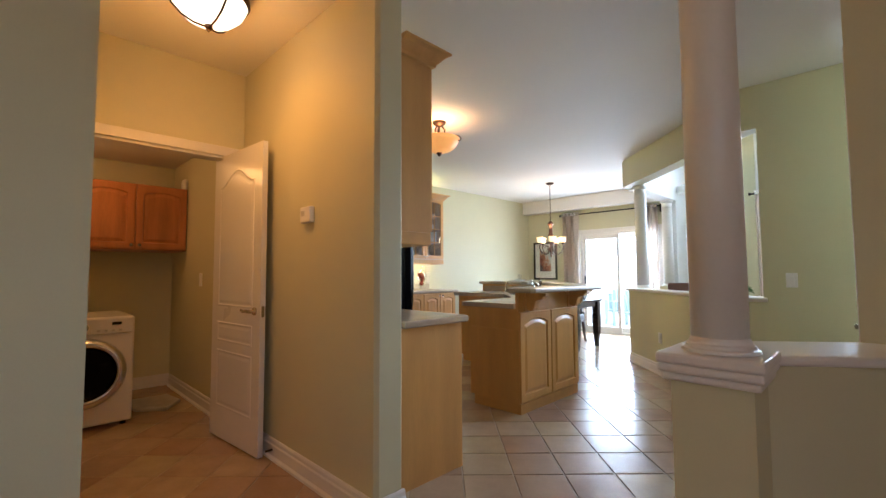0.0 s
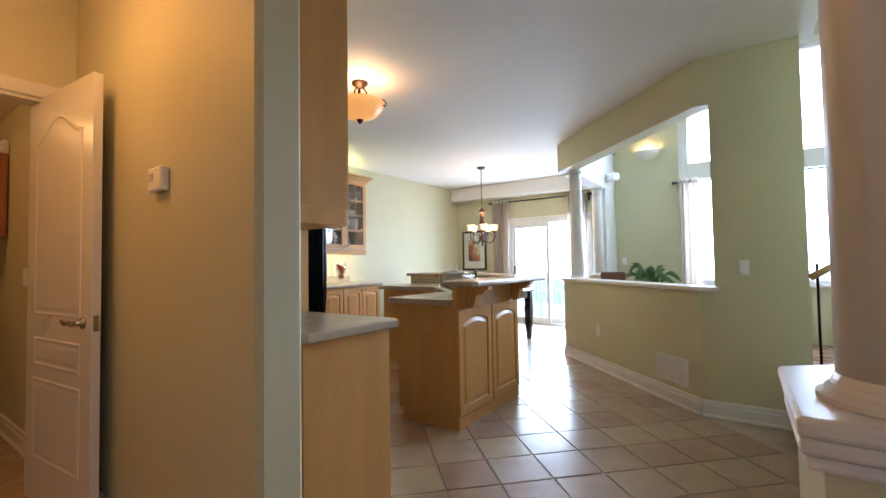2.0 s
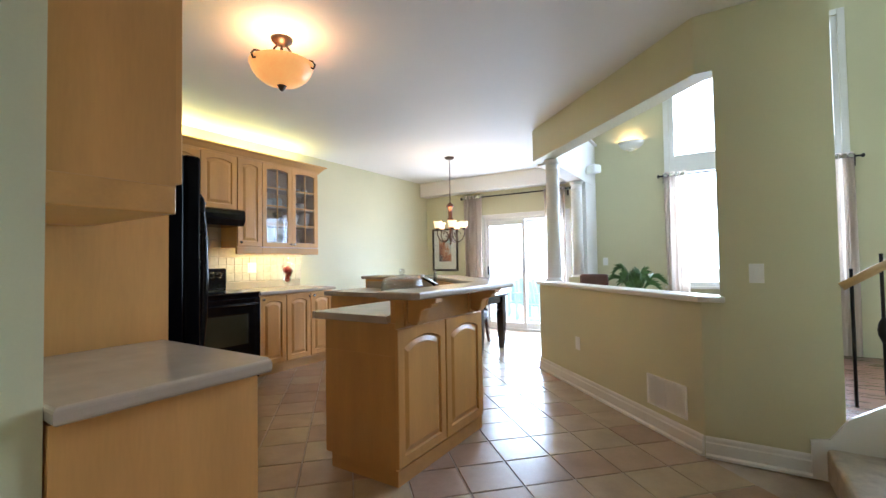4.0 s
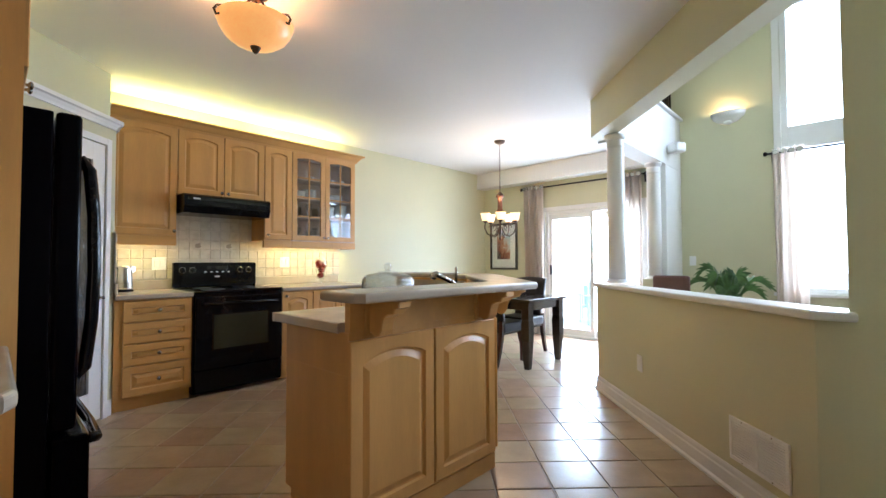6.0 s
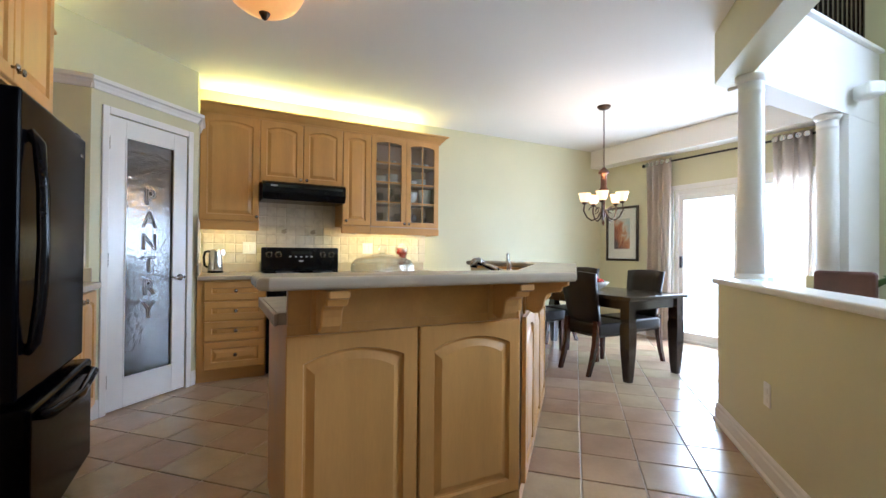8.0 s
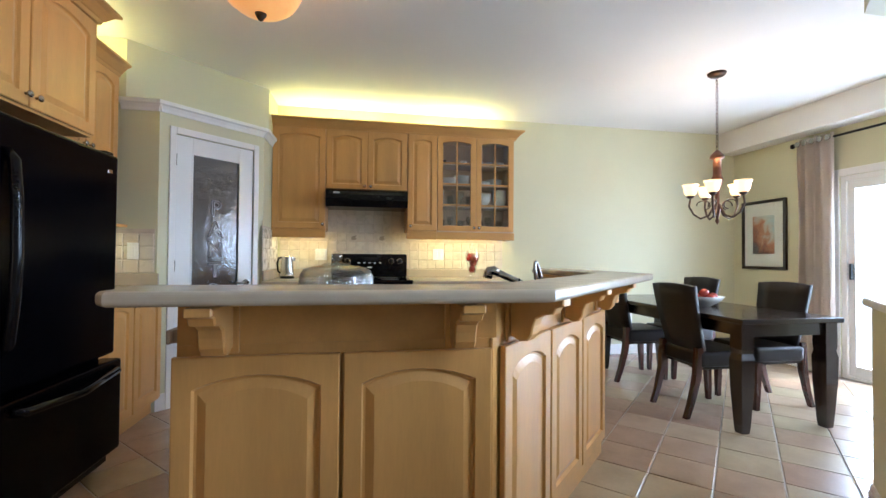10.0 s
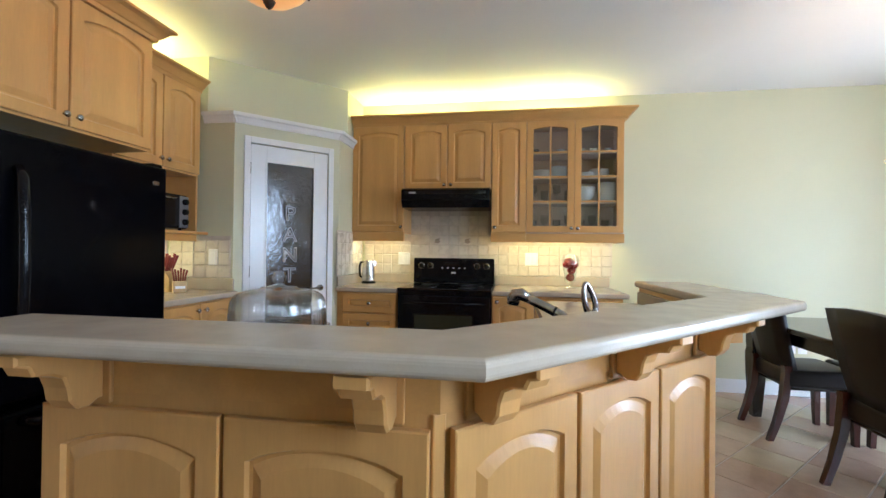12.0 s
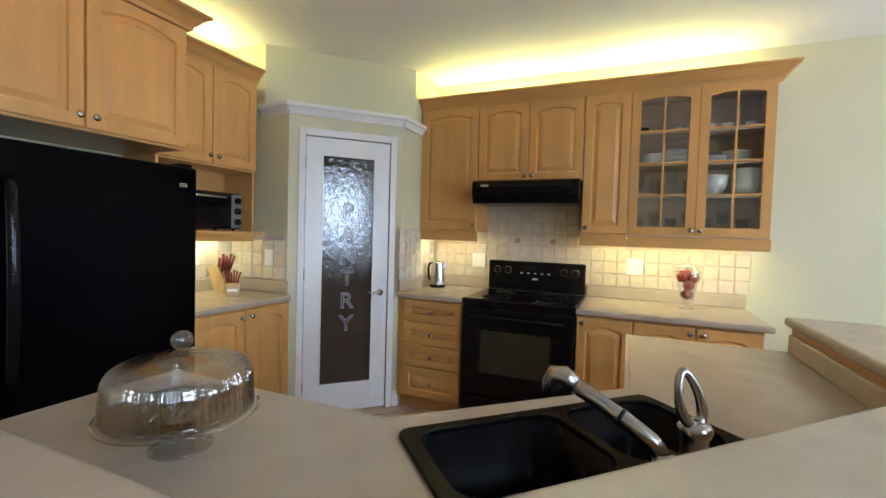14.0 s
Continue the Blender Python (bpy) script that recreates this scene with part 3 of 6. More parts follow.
# laundry door, open against the alcove wall: arched top panel over two square ones
ld = panel_door(0.72, 2.03, "door_laundry", "white moulded panel door standing open at the laundry", Matrix.Translation((-2.86, 2.035, 0.012)) @ Matrix.Rotation(radians(5), 4, "Z"),
                [(0.10, 0.62, 0.22, 0.62, 0.0), (0.10, 0.62, 0.68, 0.82, 0.0), (0.10, 0.62, 0.93, 1.90, 0.10)])
lever(ld, 0.65, 0.915, 0.0, -1)
part("latch", one(0.717, 0.722, 0.008, 0.028, 0.88, 0.95, 0.001, 1), NICKEL, ld)
ld["kind"] = "structure"
CASE = boxes((0, 0.07, -0.014, 0, 0, 2.11), (0.905, 0.97, -0.014, 0, 0, 2.11), (0.07, 0.905, -0.014, 0, 2.04, 2.11), bevel=0.004)
structure("door_casing", CASE, TRIM, "white casing round the laundry doorway", "trim", Matrix.Translation((-2.72, 1.205, 0)) @ Matrix.Rotation(radians(90), 4, "Z"))
structure("door_jamb", boxes((-2.84, -2.725, 1.27, 1.288, 0, 2.04), (-2.84, -2.725, 2.092, 2.108, 0, 2.04), (-2.84, -2.725, 1.288, 2.092, 2.022, 2.04)), TRIM, "white jamb of the laundry doorway", "trim")
whole("door_stop", tube([(-2.10, 2.174, 0.06), (-2.10, 2.13, 0.06)], 0.008, 8), BRONZE, "small dark door stop on the baseboard", "door stop")

# closet door beside the stairs
cd = panel_door(0.78, 2.03, "door_closet", "closed white moulded panel closet door", Matrix.Translation((0.612, 4.26, 0.012)) @ Matrix.Rotation(radians(-90), 4, "Z"),
                [(0.11, 0.67, 0.22, 0.70, 0.0), (0.11, 0.67, 0.82, 1.90, 0.11)])
cd["kind"] = "structure"
lever(cd, 0.06, 0.86, 0.0, 1)
structure("door_casing", boxes((0, 0.07, -0.014, 0, 0, 2.12), (0.84, 0.91, -0.014, 0, 0, 2.12), (0.07, 0.84, -0.014, 0, 2.05, 2.12), bevel=0.004), TRIM, "white casing round the closet door", "trim",
          Matrix.Translation((0.60, 4.33, 0)) @ Matrix.Rotation(radians(-90), 4, "Z"))

# carpeted stairs with an iron railing
stairs = thing("stairs", "carpeted stairs rising beside a white skirting", "stairs", Matrix.Translation((0.47, 0, 0)))
stairs["kind"] = "structure"
for i in range(9):
    part("step", one(0.26 * i, 0.26 * 9, 4.425, 5.17, 0.178 * i, 0.178 * (i + 1), 0.018, 2), CARPET, stairs)
bm = bmesh.new()
vs = [(-0.06, 0), (2.4, 0), (2.4, 1.86), (0.1, 0.34), (0.02, 0.22), (-0.06, 0.2)]
a = [bm.verts.new((x, 5.172, z)) for x, z in vs]
b = [bm.verts.new((x, 5.198, z)) for x, z in vs]
bm.faces.new(a), bm.faces.new(b[::-1])
for i in range(len(vs)):
    bm.faces.new((a[i], a[(i + 1) % 6], b[(i + 1) % 6], b[i]))
bmesh.ops.recalc_face_normals(bm, faces=bm.faces)
part("skirt", bm, TRIM, stairs)
railing = thing("stair_railing", "wooden handrail on black iron balusters", "railing", Matrix.Translation((0, 5.185, 0)))
part("handrail", tube([(0.56 + 0.2 * k, 0, 1.03 + 0.135 * k) for k in range(10)], 0.022, 12), BAMBOO, railing, "pale varnished handrail")
for k in range(7):
    x = 0.60 + 0.115 * k
    z = 0.34 + (x - 0.5) * 0.66
    part("baluster", tube([(x, 0, z), (x, 0, z + 0.36)] + ([(x, 0, z + 0.40)] if k % 2 == 0 else []) + [(x, 0, z + 0.72)], 0.008, 6), IRON, railing)
    if k % 2:
        part("basket", lathe([(0.006, -0.07), (0.022, -0.03), (0.026, 0), (0.022, 0.03), (0.006, 0.07)], 10), IRON, railing, "", Matrix.Translation((x, 0, z + 0.33)))

# loft railing
loft = thing("loft_railing", "dark wooden loft railing with close balusters", "railing", Matrix.Translation((-1.63, 7.05, 2.985)))
bal = mesh_of("baluster", boxes((-0.016, 0.016, -0.016, 0.016, 0.05, 0.86)), ESPRESSO)
for k in range(22):
    s = new("baluster", bal)
    s.parent, s.location = loft, (0, 0.05 + k * 0.09, 0)
part("rail", one(-0.03, 0.03, 0, 1.98, 0.86, 0.92, 0.012), ESPRESSO, loft)
part("foot_rail", one(-0.02, 0.02, 0, 1.98, 0.0, 0.05, 0.006), ESPRESSO, loft)

# sliding glass doors
slider = thing("door_patio", "white sliding glass patio doors", "glass door", Matrix.Translation((-3.5, 9.06, 0)))
slider["kind"] = "structure"
part("frame", boxes((0, 0.05, 0, 0.12, 0, 1.95), (1.45, 1.5, 0, 0.12, 0, 1.95), (0.05, 1.45, 0, 0.12, 1.9, 1.95), (0.05, 1.45, 0, 0.12, 0, 0.03), bevel=0.004), TRIM, slider)
for x, y in ((0.05, 0.02), (0.72, 0.07)):
    p = part("panel", boxes((x, x + 0.06, y, y + 0.04, 0.03, 1.9), (x + 0.67, x + 0.73, y, y + 0.04, 0.03, 1.9), (x + 0.06, x + 0.67, y, y + 0.04, 1.82, 1.9), (x + 0.06, x + 0.67, y, y + 0.04, 0.03, 0.13), bevel=0.003), TRIM, slider)
    g = part("pane", one(x + 0.05, x + 0.68, y + 0.017, y + 0.023, 0.12, 1.83), GLASS, p)
    g.visible_shadow = False
part("pull", one(0.075, 0.095, -0.01, 0.022, 0.95, 1.1, 0.004), IRON, slider, "black door pull")
structure("patio_casing", boxes((-3.57, -3.5, 9.036, 9.05, 0, 2.02), (-2.0, -1.93, 9.036, 9.05, 0, 2.02), (-3.5, -2.0, 9.036, 9.05, 1.95, 2.02), bevel=0.004), TRIM, "white casing round the patio doors", "trim")

# blue garden chairs outside on the patio, their overexposure put into a pale colour
PALEB = material("faded_blue_plastic", (0.62, 0.78, 0.82), 0.5, var=0.05, scale=6, bump=0.02)


def garden_chair(m):
    g = thing("garden_chair", "blue slatted patio chair, outdoor overexposure put into its pale colour", "chair", m, "garden chairs")
    for i in range(5):
        x = -0.24 + i * 0.098
        h = 0.92 - 0.09 * abs(i - 2) ** 1.5 * 0.6
        part("back_slat", one(x, x + 0.086, -0.01, 0.012, 0.30, h, 0.006), PALEB, g, "", Matrix.Rotation(radians(16), 4, "X"))
    for i in range(5):
        part("seat_slat", one(-0.26, 0.26, -0.50 + i * 0.095, -0.415 + i * 0.095, 0.33 - 0.018 * i, 0.352 - 0.018 * i, 0.005), PALEB, g)
    for sx in (-0.30, 0.27):
        part("leg", one(sx, sx + 0.03, -0.52, -0.44, 0, 0.56, 0.005), PALEB, g)
        part("leg", one(sx, sx + 0.03, -0.02, 0.06, 0, 0.56, 0.005), PALEB, g)
        part("armrest", one(sx - 0.04, sx + 0.07, -0.58, 0.08, 0.561, 0.585, 0.008), PALEB, g)
    return g


GC = garden_chair(Matrix.Translation((-3.35, 11.5, -0.10)) @ Matrix.Rotation(radians(-12), 4, "Z"))
copy_thing(GC, Matrix.Translation((-3.98, 12.0, -0.10)) @ Matrix.Rotation(radians(20), 4, "Z"))

# tall living room window
win = thing("window_living", "tall white two-part living room window", "window", Matrix.Translation((-0.5, 9.06, 0.8)))
win["kind"] = "structure"
part("window_frame", boxes((0, 0.06, 0, 0.1, 0, 3.32), (1.78, 1.84, 0, 0.1, 0, 3.32), (0.06, 1.78, 0, 0.1, 0, 0.06), (0.06, 1.78, 0, 0.1, 3.26, 3.32), (0.06, 1.78, 0, 0.1, 1.60, 1.86),
                           (0.895, 0.945, 0.01, 0.09, 0.06, 1.6), (0.895, 0.945, 0.01, 0.09, 1.86, 3.26), bevel=0.004), TRIM, win)
for x in (0.06, 0.945):
    for z0, z1 in ((0.06, 1.6), (1.86, 3.26)):
        g = part("pane", one(x, x + 0.835, 0.045, 0.051, z0, z1), GLASS, win)
        g.visible_shadow = False
structure("window_casing", boxes((-0.57, -0.5, 9.034, 9.05, 0.73, 4.19), (1.34, 1.41, 9.034, 9.05, 0.73, 4.19), (-0.5, 1.34, 9.034, 9.05, 4.12, 4.19), (-0.6, 1.44, 9.01, 9.05, 0.765, 0.80), bevel=0.004), TRIM, "white casing round the tall window", "trim")
# unseen hall window, added round the warm fill lamp
hw = thing("window_hall", "white window added in the unseen hall wall", "window", Matrix.Translation((2.2, 0, 0)))
hw["kind"] = "structure"
part("window_frame", boxes((0.02, 0.08, -0.95, -0.89, 0.55, 2.45), (0.02, 0.08, 0.89, 0.95, 0.55, 2.45), (0.02, 0.08, -0.89, 0.89, 0.55, 0.61), (0.02, 0.08, -0.89, 0.89, 2.39, 2.45)), TRIM, hw)
g = part("pane", one(0.045, 0.051, -0.89, 0.89, 0.61, 2.39), GLASS, hw)
g.visible_shadow = False

# ---- cabinets ----


def rim(w, h, d, arch, n=10):
    """The outline of a door's panel field at inset d: straight sides, a curved top."""
    s = 0.055 + d
    pts = [(s, s), (w - s, s)]
    top, low = h - 0.055 - d, h - 0.055 - d - arch
    for k in range(n + 1):
        f = k / n
        pts.append((w - s - (w - 2 * s) * f, low + arch * math.sin(math.pi * f) ** 0.8))
    return pts


def front_mesh(w, h, arch, thick=0.02):
    """A raised-panel door or drawer front; its face is at y=0 and looks to -y."""
    bm = bmesh.new()
    n = 10
    base = rim(w, h, 0, arch, n)
    outer = [(0, 0), (w, 0)] + [(w - w * k / n, h) for k in range(n + 1)]
    loops = []
    rows = [(outer, 0.003, 0.0), ([(min(max(x, 0.004), w - 0.004), min(max(z, 0.004), h - 0.004)) for x, z in outer], 0.0, 0), (base, 0.0, 0),
            (rim(w, h, 0.005, arch, n), 0.012, 0), (rim(w, h, 0.013, arch, n), 0.013, 0), (rim(w, h, 0.040, arch, n), 0.002, 0)]
    for pts, y, _ in rows:
        loops.append([bm.verts.new((x, y, z)) for x, z in pts])
    back = [bm.verts.new((x, thick, z)) for x, z in outer]
    k = len(base)
    for a, b in zip([back] + loops, loops):
        for i in range(k):
            bm.faces.new((a[i], a[(i + 1) % k], b[(i + 1) % k], b[i]))
    bm.faces.new(loops[-1])
    bm.faces.new(back[::-1])
    bmesh.ops.recalc_face_normals(bm, faces=bm.faces)
    return bm


KNOB = mesh_of("knob", lathe([(0.006, 0), (0.006, 0.012), (0.015, 0.017), (0.016, 0.022), (0.011, 0.027), (0.0, 0.029)], 16), NICKEL)


def knob(parent, x, z):
    k = new("knob", KNOB)
    k.parent = parent
    k.matrix_basis = Matrix.Translation((x, 0, z)) @ Matrix.Rotation(radians(90), 4, "X")
    tagged(k, "round satin nickel knob")


def cab_door(parent, x, w, z0, z1, arch=0.035, knob_at=None, name="door", material_=None):
    g = 0.0042
    d = part(name, front_mesh(w - 2 * g, z1 - z0 - 2 * g, arch), material_ or MAPLE, parent, "", Matrix.Translation((x + g, -0.02, z0 + g)))
    if knob_at:
        kx, kz = knob_at
        knob(d, kx if kx >= 0 else w + kx, kz if kz >= 0 else z1 - z0 + kz)
    return d


def glass_door(parent, x, w, z0, z1, knob_at):
    """A glazed door: arched frame, muntins in two by four, one pane."""
    bm = bmesh.new()
    n, h = 10, z1 - z0 - 0.004
    ww = w - 0.004
    base = rim(ww, h, 0, 0.02, n)
    outer = [(0, 0), (ww, 0)] + [(ww - ww * k / n, h) for k in range(n + 1)]
    rings = [[bm.verts.new((px, y, pz)) for px, pz in pts] for pts, y in ((outer, 0.02), (outer, 0.0), (base, 0.0), (rim(ww, h, 0.003, 0.02, n), 0.02))]
    k = len(base)
    for a, b in zip(rings, rings[1:] + rings[:1]):
        for i in range(k):
            bm.faces.new((a[i], a[(i + 1) % k], b[(i + 1) % k], b[i]))
    bmesh.ops.recalc_face_normals(bm, faces=bm.faces)
    d = part("glass_door", bm, MAPLE, parent, "arched maple frame with small panes", Matrix.Translation((x + 0.002, -0.02, z0 + 0.002)))
    part("muntin", one(ww / 2 - 0.007, ww / 2 + 0.007, 0.003, 0.016, 0.055, h - 0.06, 0.002, 1), MAPLE, d)
    for i in (1, 2, 3):
        z = 0.055 + (h - 0.12) * i / 4
        part("muntin", one(0.055, ww - 0.055, 0.004, 0.015, z - 0.007, z + 0.007, 0.002, 1), MAPLE_H, d)
    p = part("pane", one(0.05, ww - 0.05, 0.008, 0.011, 0.05, h - 0.05), GLASS, d)
    p.visible_shadow = False
    knob(d, knob_at if knob_at > 0 else ww + knob_at, 0.035)
    return d


def face(x, y, rz, z=0.0):
    return Matrix.Translation((x, y, z)) @ Matrix.Rotation(radians(rz), 4, "Z")


CROWN_C = [(0.02, -0.075), (-0.024, -0.075), (-0.03, -0.055), (-0.038, -0.05), (-0.07, -0.012), (-0.095, 0.0), (-0.095, 0.014), (0.02, 0.014)]


def crown(parent, w, z, left=0.0, right=0.0, depth=0.28):
    """A cabinet crown along local x, with a mitred return down either side that is asked for."""
    bm = bmesh.new()
    prof = CROWN_C

    def run(f):
        loop = [bm.verts.new(v) for v in f]
        return loop
    rings = []
    if left:
        rings.append([(-(-y) * 0 + y * left, depth, z + zz) for y, zz in prof])
    rings.append([(y * left, y, z + zz) for y, zz in prof])
    rings.append([(w - y * right, y, z + zz) for y, zz in prof])
    if right:
        rings.append([(w - y * right, depth, z + zz) for y, zz in prof])
    loops = [run(r) for r in rings]
    k = len(prof)
    for a, b in zip(loops, loops[1:]):
        for i in range(k):
            bm.faces.new((a[i], a[(i + 1) % k], b[(i + 1) % k], b[i]))
    bm.faces.new(loops[0])
    bm.faces.new(loops[-1])
    bmesh.ops.recalc_face_normals(bm, faces=bm.faces)
    return part("crown", bm, MAPLE_H, parent, "stepped maple crown moulding")


UX, UD = -4.42, 0.295      # front plane and depth of the uppers on the stove wall


def upper(name, label, y0, y1, z0, z1, hollow=False):
    c = thing(name, label, "cabinet", face(UX, y0, 90), "kitchen wall cabinets")
    w = y1 - y0 - 0.001
    if hollow:
        part("body", boxes((0, 0.018, 0, UD, z0, z1), (w - 0.018, w, 0, UD, z0, z1), (0.018, w - 0.018, 0, UD, z0, z0 + 0.02), (0.018, w - 0.018, 0, UD, z1 - 0.02, z1), (0.018, w - 0.018, UD - 0.01, UD, z0 + 0.02, z1 - 0.02)), CABIN, c)
        part("face_frame", one(w / 2 - 0.02, w / 2 + 0.02, 0.0, 0.018, z0 + 0.02, z1 - 0.02), MAPLE, c)
        for i in (1, 2, 3):
            zz = z0 + 0.055 + (z1 - z0 - 0.12) * i / 4
            part("shelf", one(0.018, w - 0.018, 0.03, UD - 0.01, zz - 0.009, zz + 0.009), CABIN, c)
    else:
        part("body", one(0, w, 0, UD, z0, z1), MAPLE, c)
    return c, w


ZT = 2.39
c, w = upper("wall_cabinet", "tall single-door maple wall cabinet beside the pantry", 3.602, 4.105, 1.39, ZT)
cab_door(c, 0, w, 1.40, ZT, 0.03, (-0.03, 0.04))
part("valance", one(0, w, -0.012, 0.02, 1.315, 1.392, 0.004), MAPLE_H, c)
c, w = upper("wall_cabinet", "short two-door maple cabinet over the range hood", 4.105, 4.905, 1.785, ZT)
cab_door(c, 0, w / 2, 1.79, ZT, 0.03, (-0.03, 0.035))
cab_door(c, w / 2, w / 2, 1.79, ZT, 0.03, (0.03, 0.035))
c, w = upper("wall_cabinet", "narrow single-door maple wall cabinet", 4.905, 5.215, 1.39, ZT)
cab_door(c, 0, w, 1.40, ZT, 0.022, (0.03, 0.04))
part("valance", one(0, w, -0.012, 0.02, 1.315, 1.392, 0.004), MAPLE_H, c)
c, w = upper("china_cabinet", "maple wall cabinet with arched glass doors and dishes", 5.215, 6.035, 1.39, ZT, True)
glass_door(c, 0, w / 2, 1.40, ZT, -0.025)
glass_door(c, w / 2, w / 2, 1.40, ZT, 0.025)
part("valance", one(0, w + 0.01, -0.012, 0.02, 1.315, 1.392, 0.004), MAPLE_H, c)
part("valance", one(w - 0.012, w + 0.008, 0.021, UD, 1.316, 1.39, 0.003), MAPLE_H, c)
cr = thing("cabinet_crown", "maple crown moulding along the wall cabinets", "crown moulding", face(UX, 3.605, 90))
crown(cr, 2.43, 2.455, 0, 1.0, UD)
part("frieze", one(0, 2.43, -0.018, 0.0, ZT - 0.006, 2.40, 0.002, 1), MAPLE_H, cr)
part("top_board", one(0, 2.43, 0.0, UD, ZT + 0.002, ZT + 0.012), MAPLE_H, cr)

# dishes behind the glass
SH = [1.40 + 0.055 + (ZT - 1.40 - 0.12) * i / 4 + 0.010 for i in (1, 2, 3)]


def dish(name, label, profile, x, y, z, material_=None, seg=24):
    whole(name, lathe(profile, seg), material_ or CHINA, label, name.split("_")[-1], Matrix.Translation((x, y, z)))


GLASSP = [(0.028, 0), (0.006, 0.004), (0.005, 0.06), (0.03, 0.085), (0.036, 0.12), (0.032, 0.155), (0.03, 0.155), (0.034, 0.12), (0.028, 0.088), (0.0, 0.068)]
TUMB = [(0.03, 0), (0.036, 0.11), (0.033, 0.11), (0.028, 0.008), (0.0, 0.008)]
for row, (zz, y0) in enumerate(((1.412, 5.30), (SH[0], 5.30))):
    for i in range(7):
        y = 5.28 + i * 0.105
        if row == 1 and i > 3:
            continue
        whole("wine_glass" if (i + row) % 2 else "tumbler", lathe(GLASSP if (i + row) % 2 else TUMB, 16), THIN, "clear drinking glass on a cabinet shelf", "glass", Matrix.Translation((-4.54 - 0.05 * (i % 2), y, zz)))
whole("serving_bowl", lathe([(0.04, 0), (0.085, 0.05), (0.10, 0.13), (0.095, 0.13), (0.08, 0.055), (0.0, 0.01)], 24), CHINA, "deep white china bowl on a cabinet shelf", "bowl", Matrix.Translation((-4.56, 5.73, SH[0])))
whole("pitcher", lathe([(0.06, 0), (0.075, 0.06), (0.08, 0.17), (0.075, 0.17), (0.07, 0.06), (0.0, 0.01)], 24), CHINA, "tall white china jar on a cabinet shelf", "jar", Matrix.Translation((-4.55, 5.92, SH[0])))
for y, k in ((5.36, 5), (5.50, 7), (5.74, 3), (5.86, 5)):
    for i in range(k):
        whole("plate", lathe([(0.04, 0), (0.085, 0.012), (0.083, 0.016), (0.0, 0.006)], 20), CHINA, "white china plate in a stack on a shelf", "plate", Matrix.Translation((-4.56, y, SH[1] + i * 0.014)), "stacked plates")
for y in (5.30, 5.52, 5.70, 5.80, 5.93):
    whole("teacup", lathe([(0.018, 0), (0.03, 0.03), (0.032, 0.04), (0.028, 0.038), (0.0, 0.006)], 14), CHINA if y > 5.4 else IRON, "small cup on the top cabinet shelf", "cup", Matrix.Translation((-4.53, y, SH[2])))

# base cabinets
BX = -4.075


def base_cab(name, label, y0, y1):
    c = thing(name, label, "cabinet", face(BX, y0, 90), "kitchen base cabinets")
    w = y1 - y0 - 0.001
    part("body", one(0, w, 0, 0.62, 0.10, 0.868), MAPLE, c)
    part("toe_kick", one(0, w, 0.05, 0.60, 0, 0.10), MAPLE_H, c)
    return c, w


c, w = base_cab("drawer_cabinet", "maple base cabinet with four drawers", 3.604, 4.143)
for z0, z1 in ((0.115, 0.345), (0.355, 0.515), (0.525, 0.685), (0.695, 0.858)):
    d = part("drawer", front_mesh(w - 0.06, z1 - z0, 0.0), MAPLE_H, c, "", Matrix.Translation((0.055, -0.02, z0)))
    knob(d, (w - 0.06) / 2, (z1 - z0) / 2)
c, w = base_cab("base_cabinet", "single-door maple base cabinet beside the stove", 4.935, 5.275)
cab_door(c, 0.0, w, 0.115, 0.86, 0.03, (0.035, -0.045))
c, w = base_cab("base_cabinet", "two-door maple base cabinet at the end of the run", 5.275, 5.955)
cab_door(c, 0, w / 2, 0.115, 0.86, 0.03, (-0.035, -0.045))
cab_door(c, w / 2, w / 2, 0.115, 0.86, 0.03, (0.035, -0.045))


def worktop(name, poly, label, splash=()):
    t = thing(name, label, "worktop")
    part("slab", prism(poly, 0.87, 0.91, 0.012), COUNTER, t)
    for s in splash:
        part("upstand", one(*s, 0.911, 1.0, 0.006), COUNTER, t)
    return t


worktop("worktop", [(-4.716, 3.604), (-4.03, 3.604), (-4.03, 4.143), (-4.716, 4.143)], "beige laminate worktop with a steel kettle on it", [(-4.716, -4.697, 3.604, 4.143), (-4.69, -4.05, 3.604, 3.623)])
worktop("worktop", [(-4.716, 4.935), (-4.03, 4.935), (-4.03, 5.99), (-4.716, 5.99)], "beige laminate worktop between stove and wall", [(-4.716, -4.697, 4.935, 5.99)])

# ---- stove ----
stove = thing("stove", "black freestanding electric range with a glass oven door", "stove", face(-4.055, 4.148, 90))
SW = 0.782
part("body", one(0, SW, 0.0, 0.64, 0.03, 0.895, 0.004), BLACK, stove)
part("cooktop", one(-0.002, SW + 0.002, -0.02, 0.60, 0.896, 0.916, 0.006), BLACKG, stove, "black ceramic glass cooktop")
for x, y, r in ((0.2, 0.14, 0.1), (0.58, 0.14, 0.08), (0.2, 0.43, 0.08), (0.58, 0.43, 0.1)):
    part("burner_ring", lathe([(r, 0.9165), (r + 0.003, 0.9168), (r + 0.003, 0.9165)], 32), PASS, stove, "", Matrix.Translation((x, y, 0)))
od = part("oven_door", one(0.008, SW - 0.008, -0.035, -0.001, 0.235, 0.86, 0.008), BLACK, stove)
part("window", one(0.15, SW - 0.15, -0.038, -0.034, 0.40, 0.70, 0.004), OVENG, od, "dark oven window with a greenish reflection in its colour")
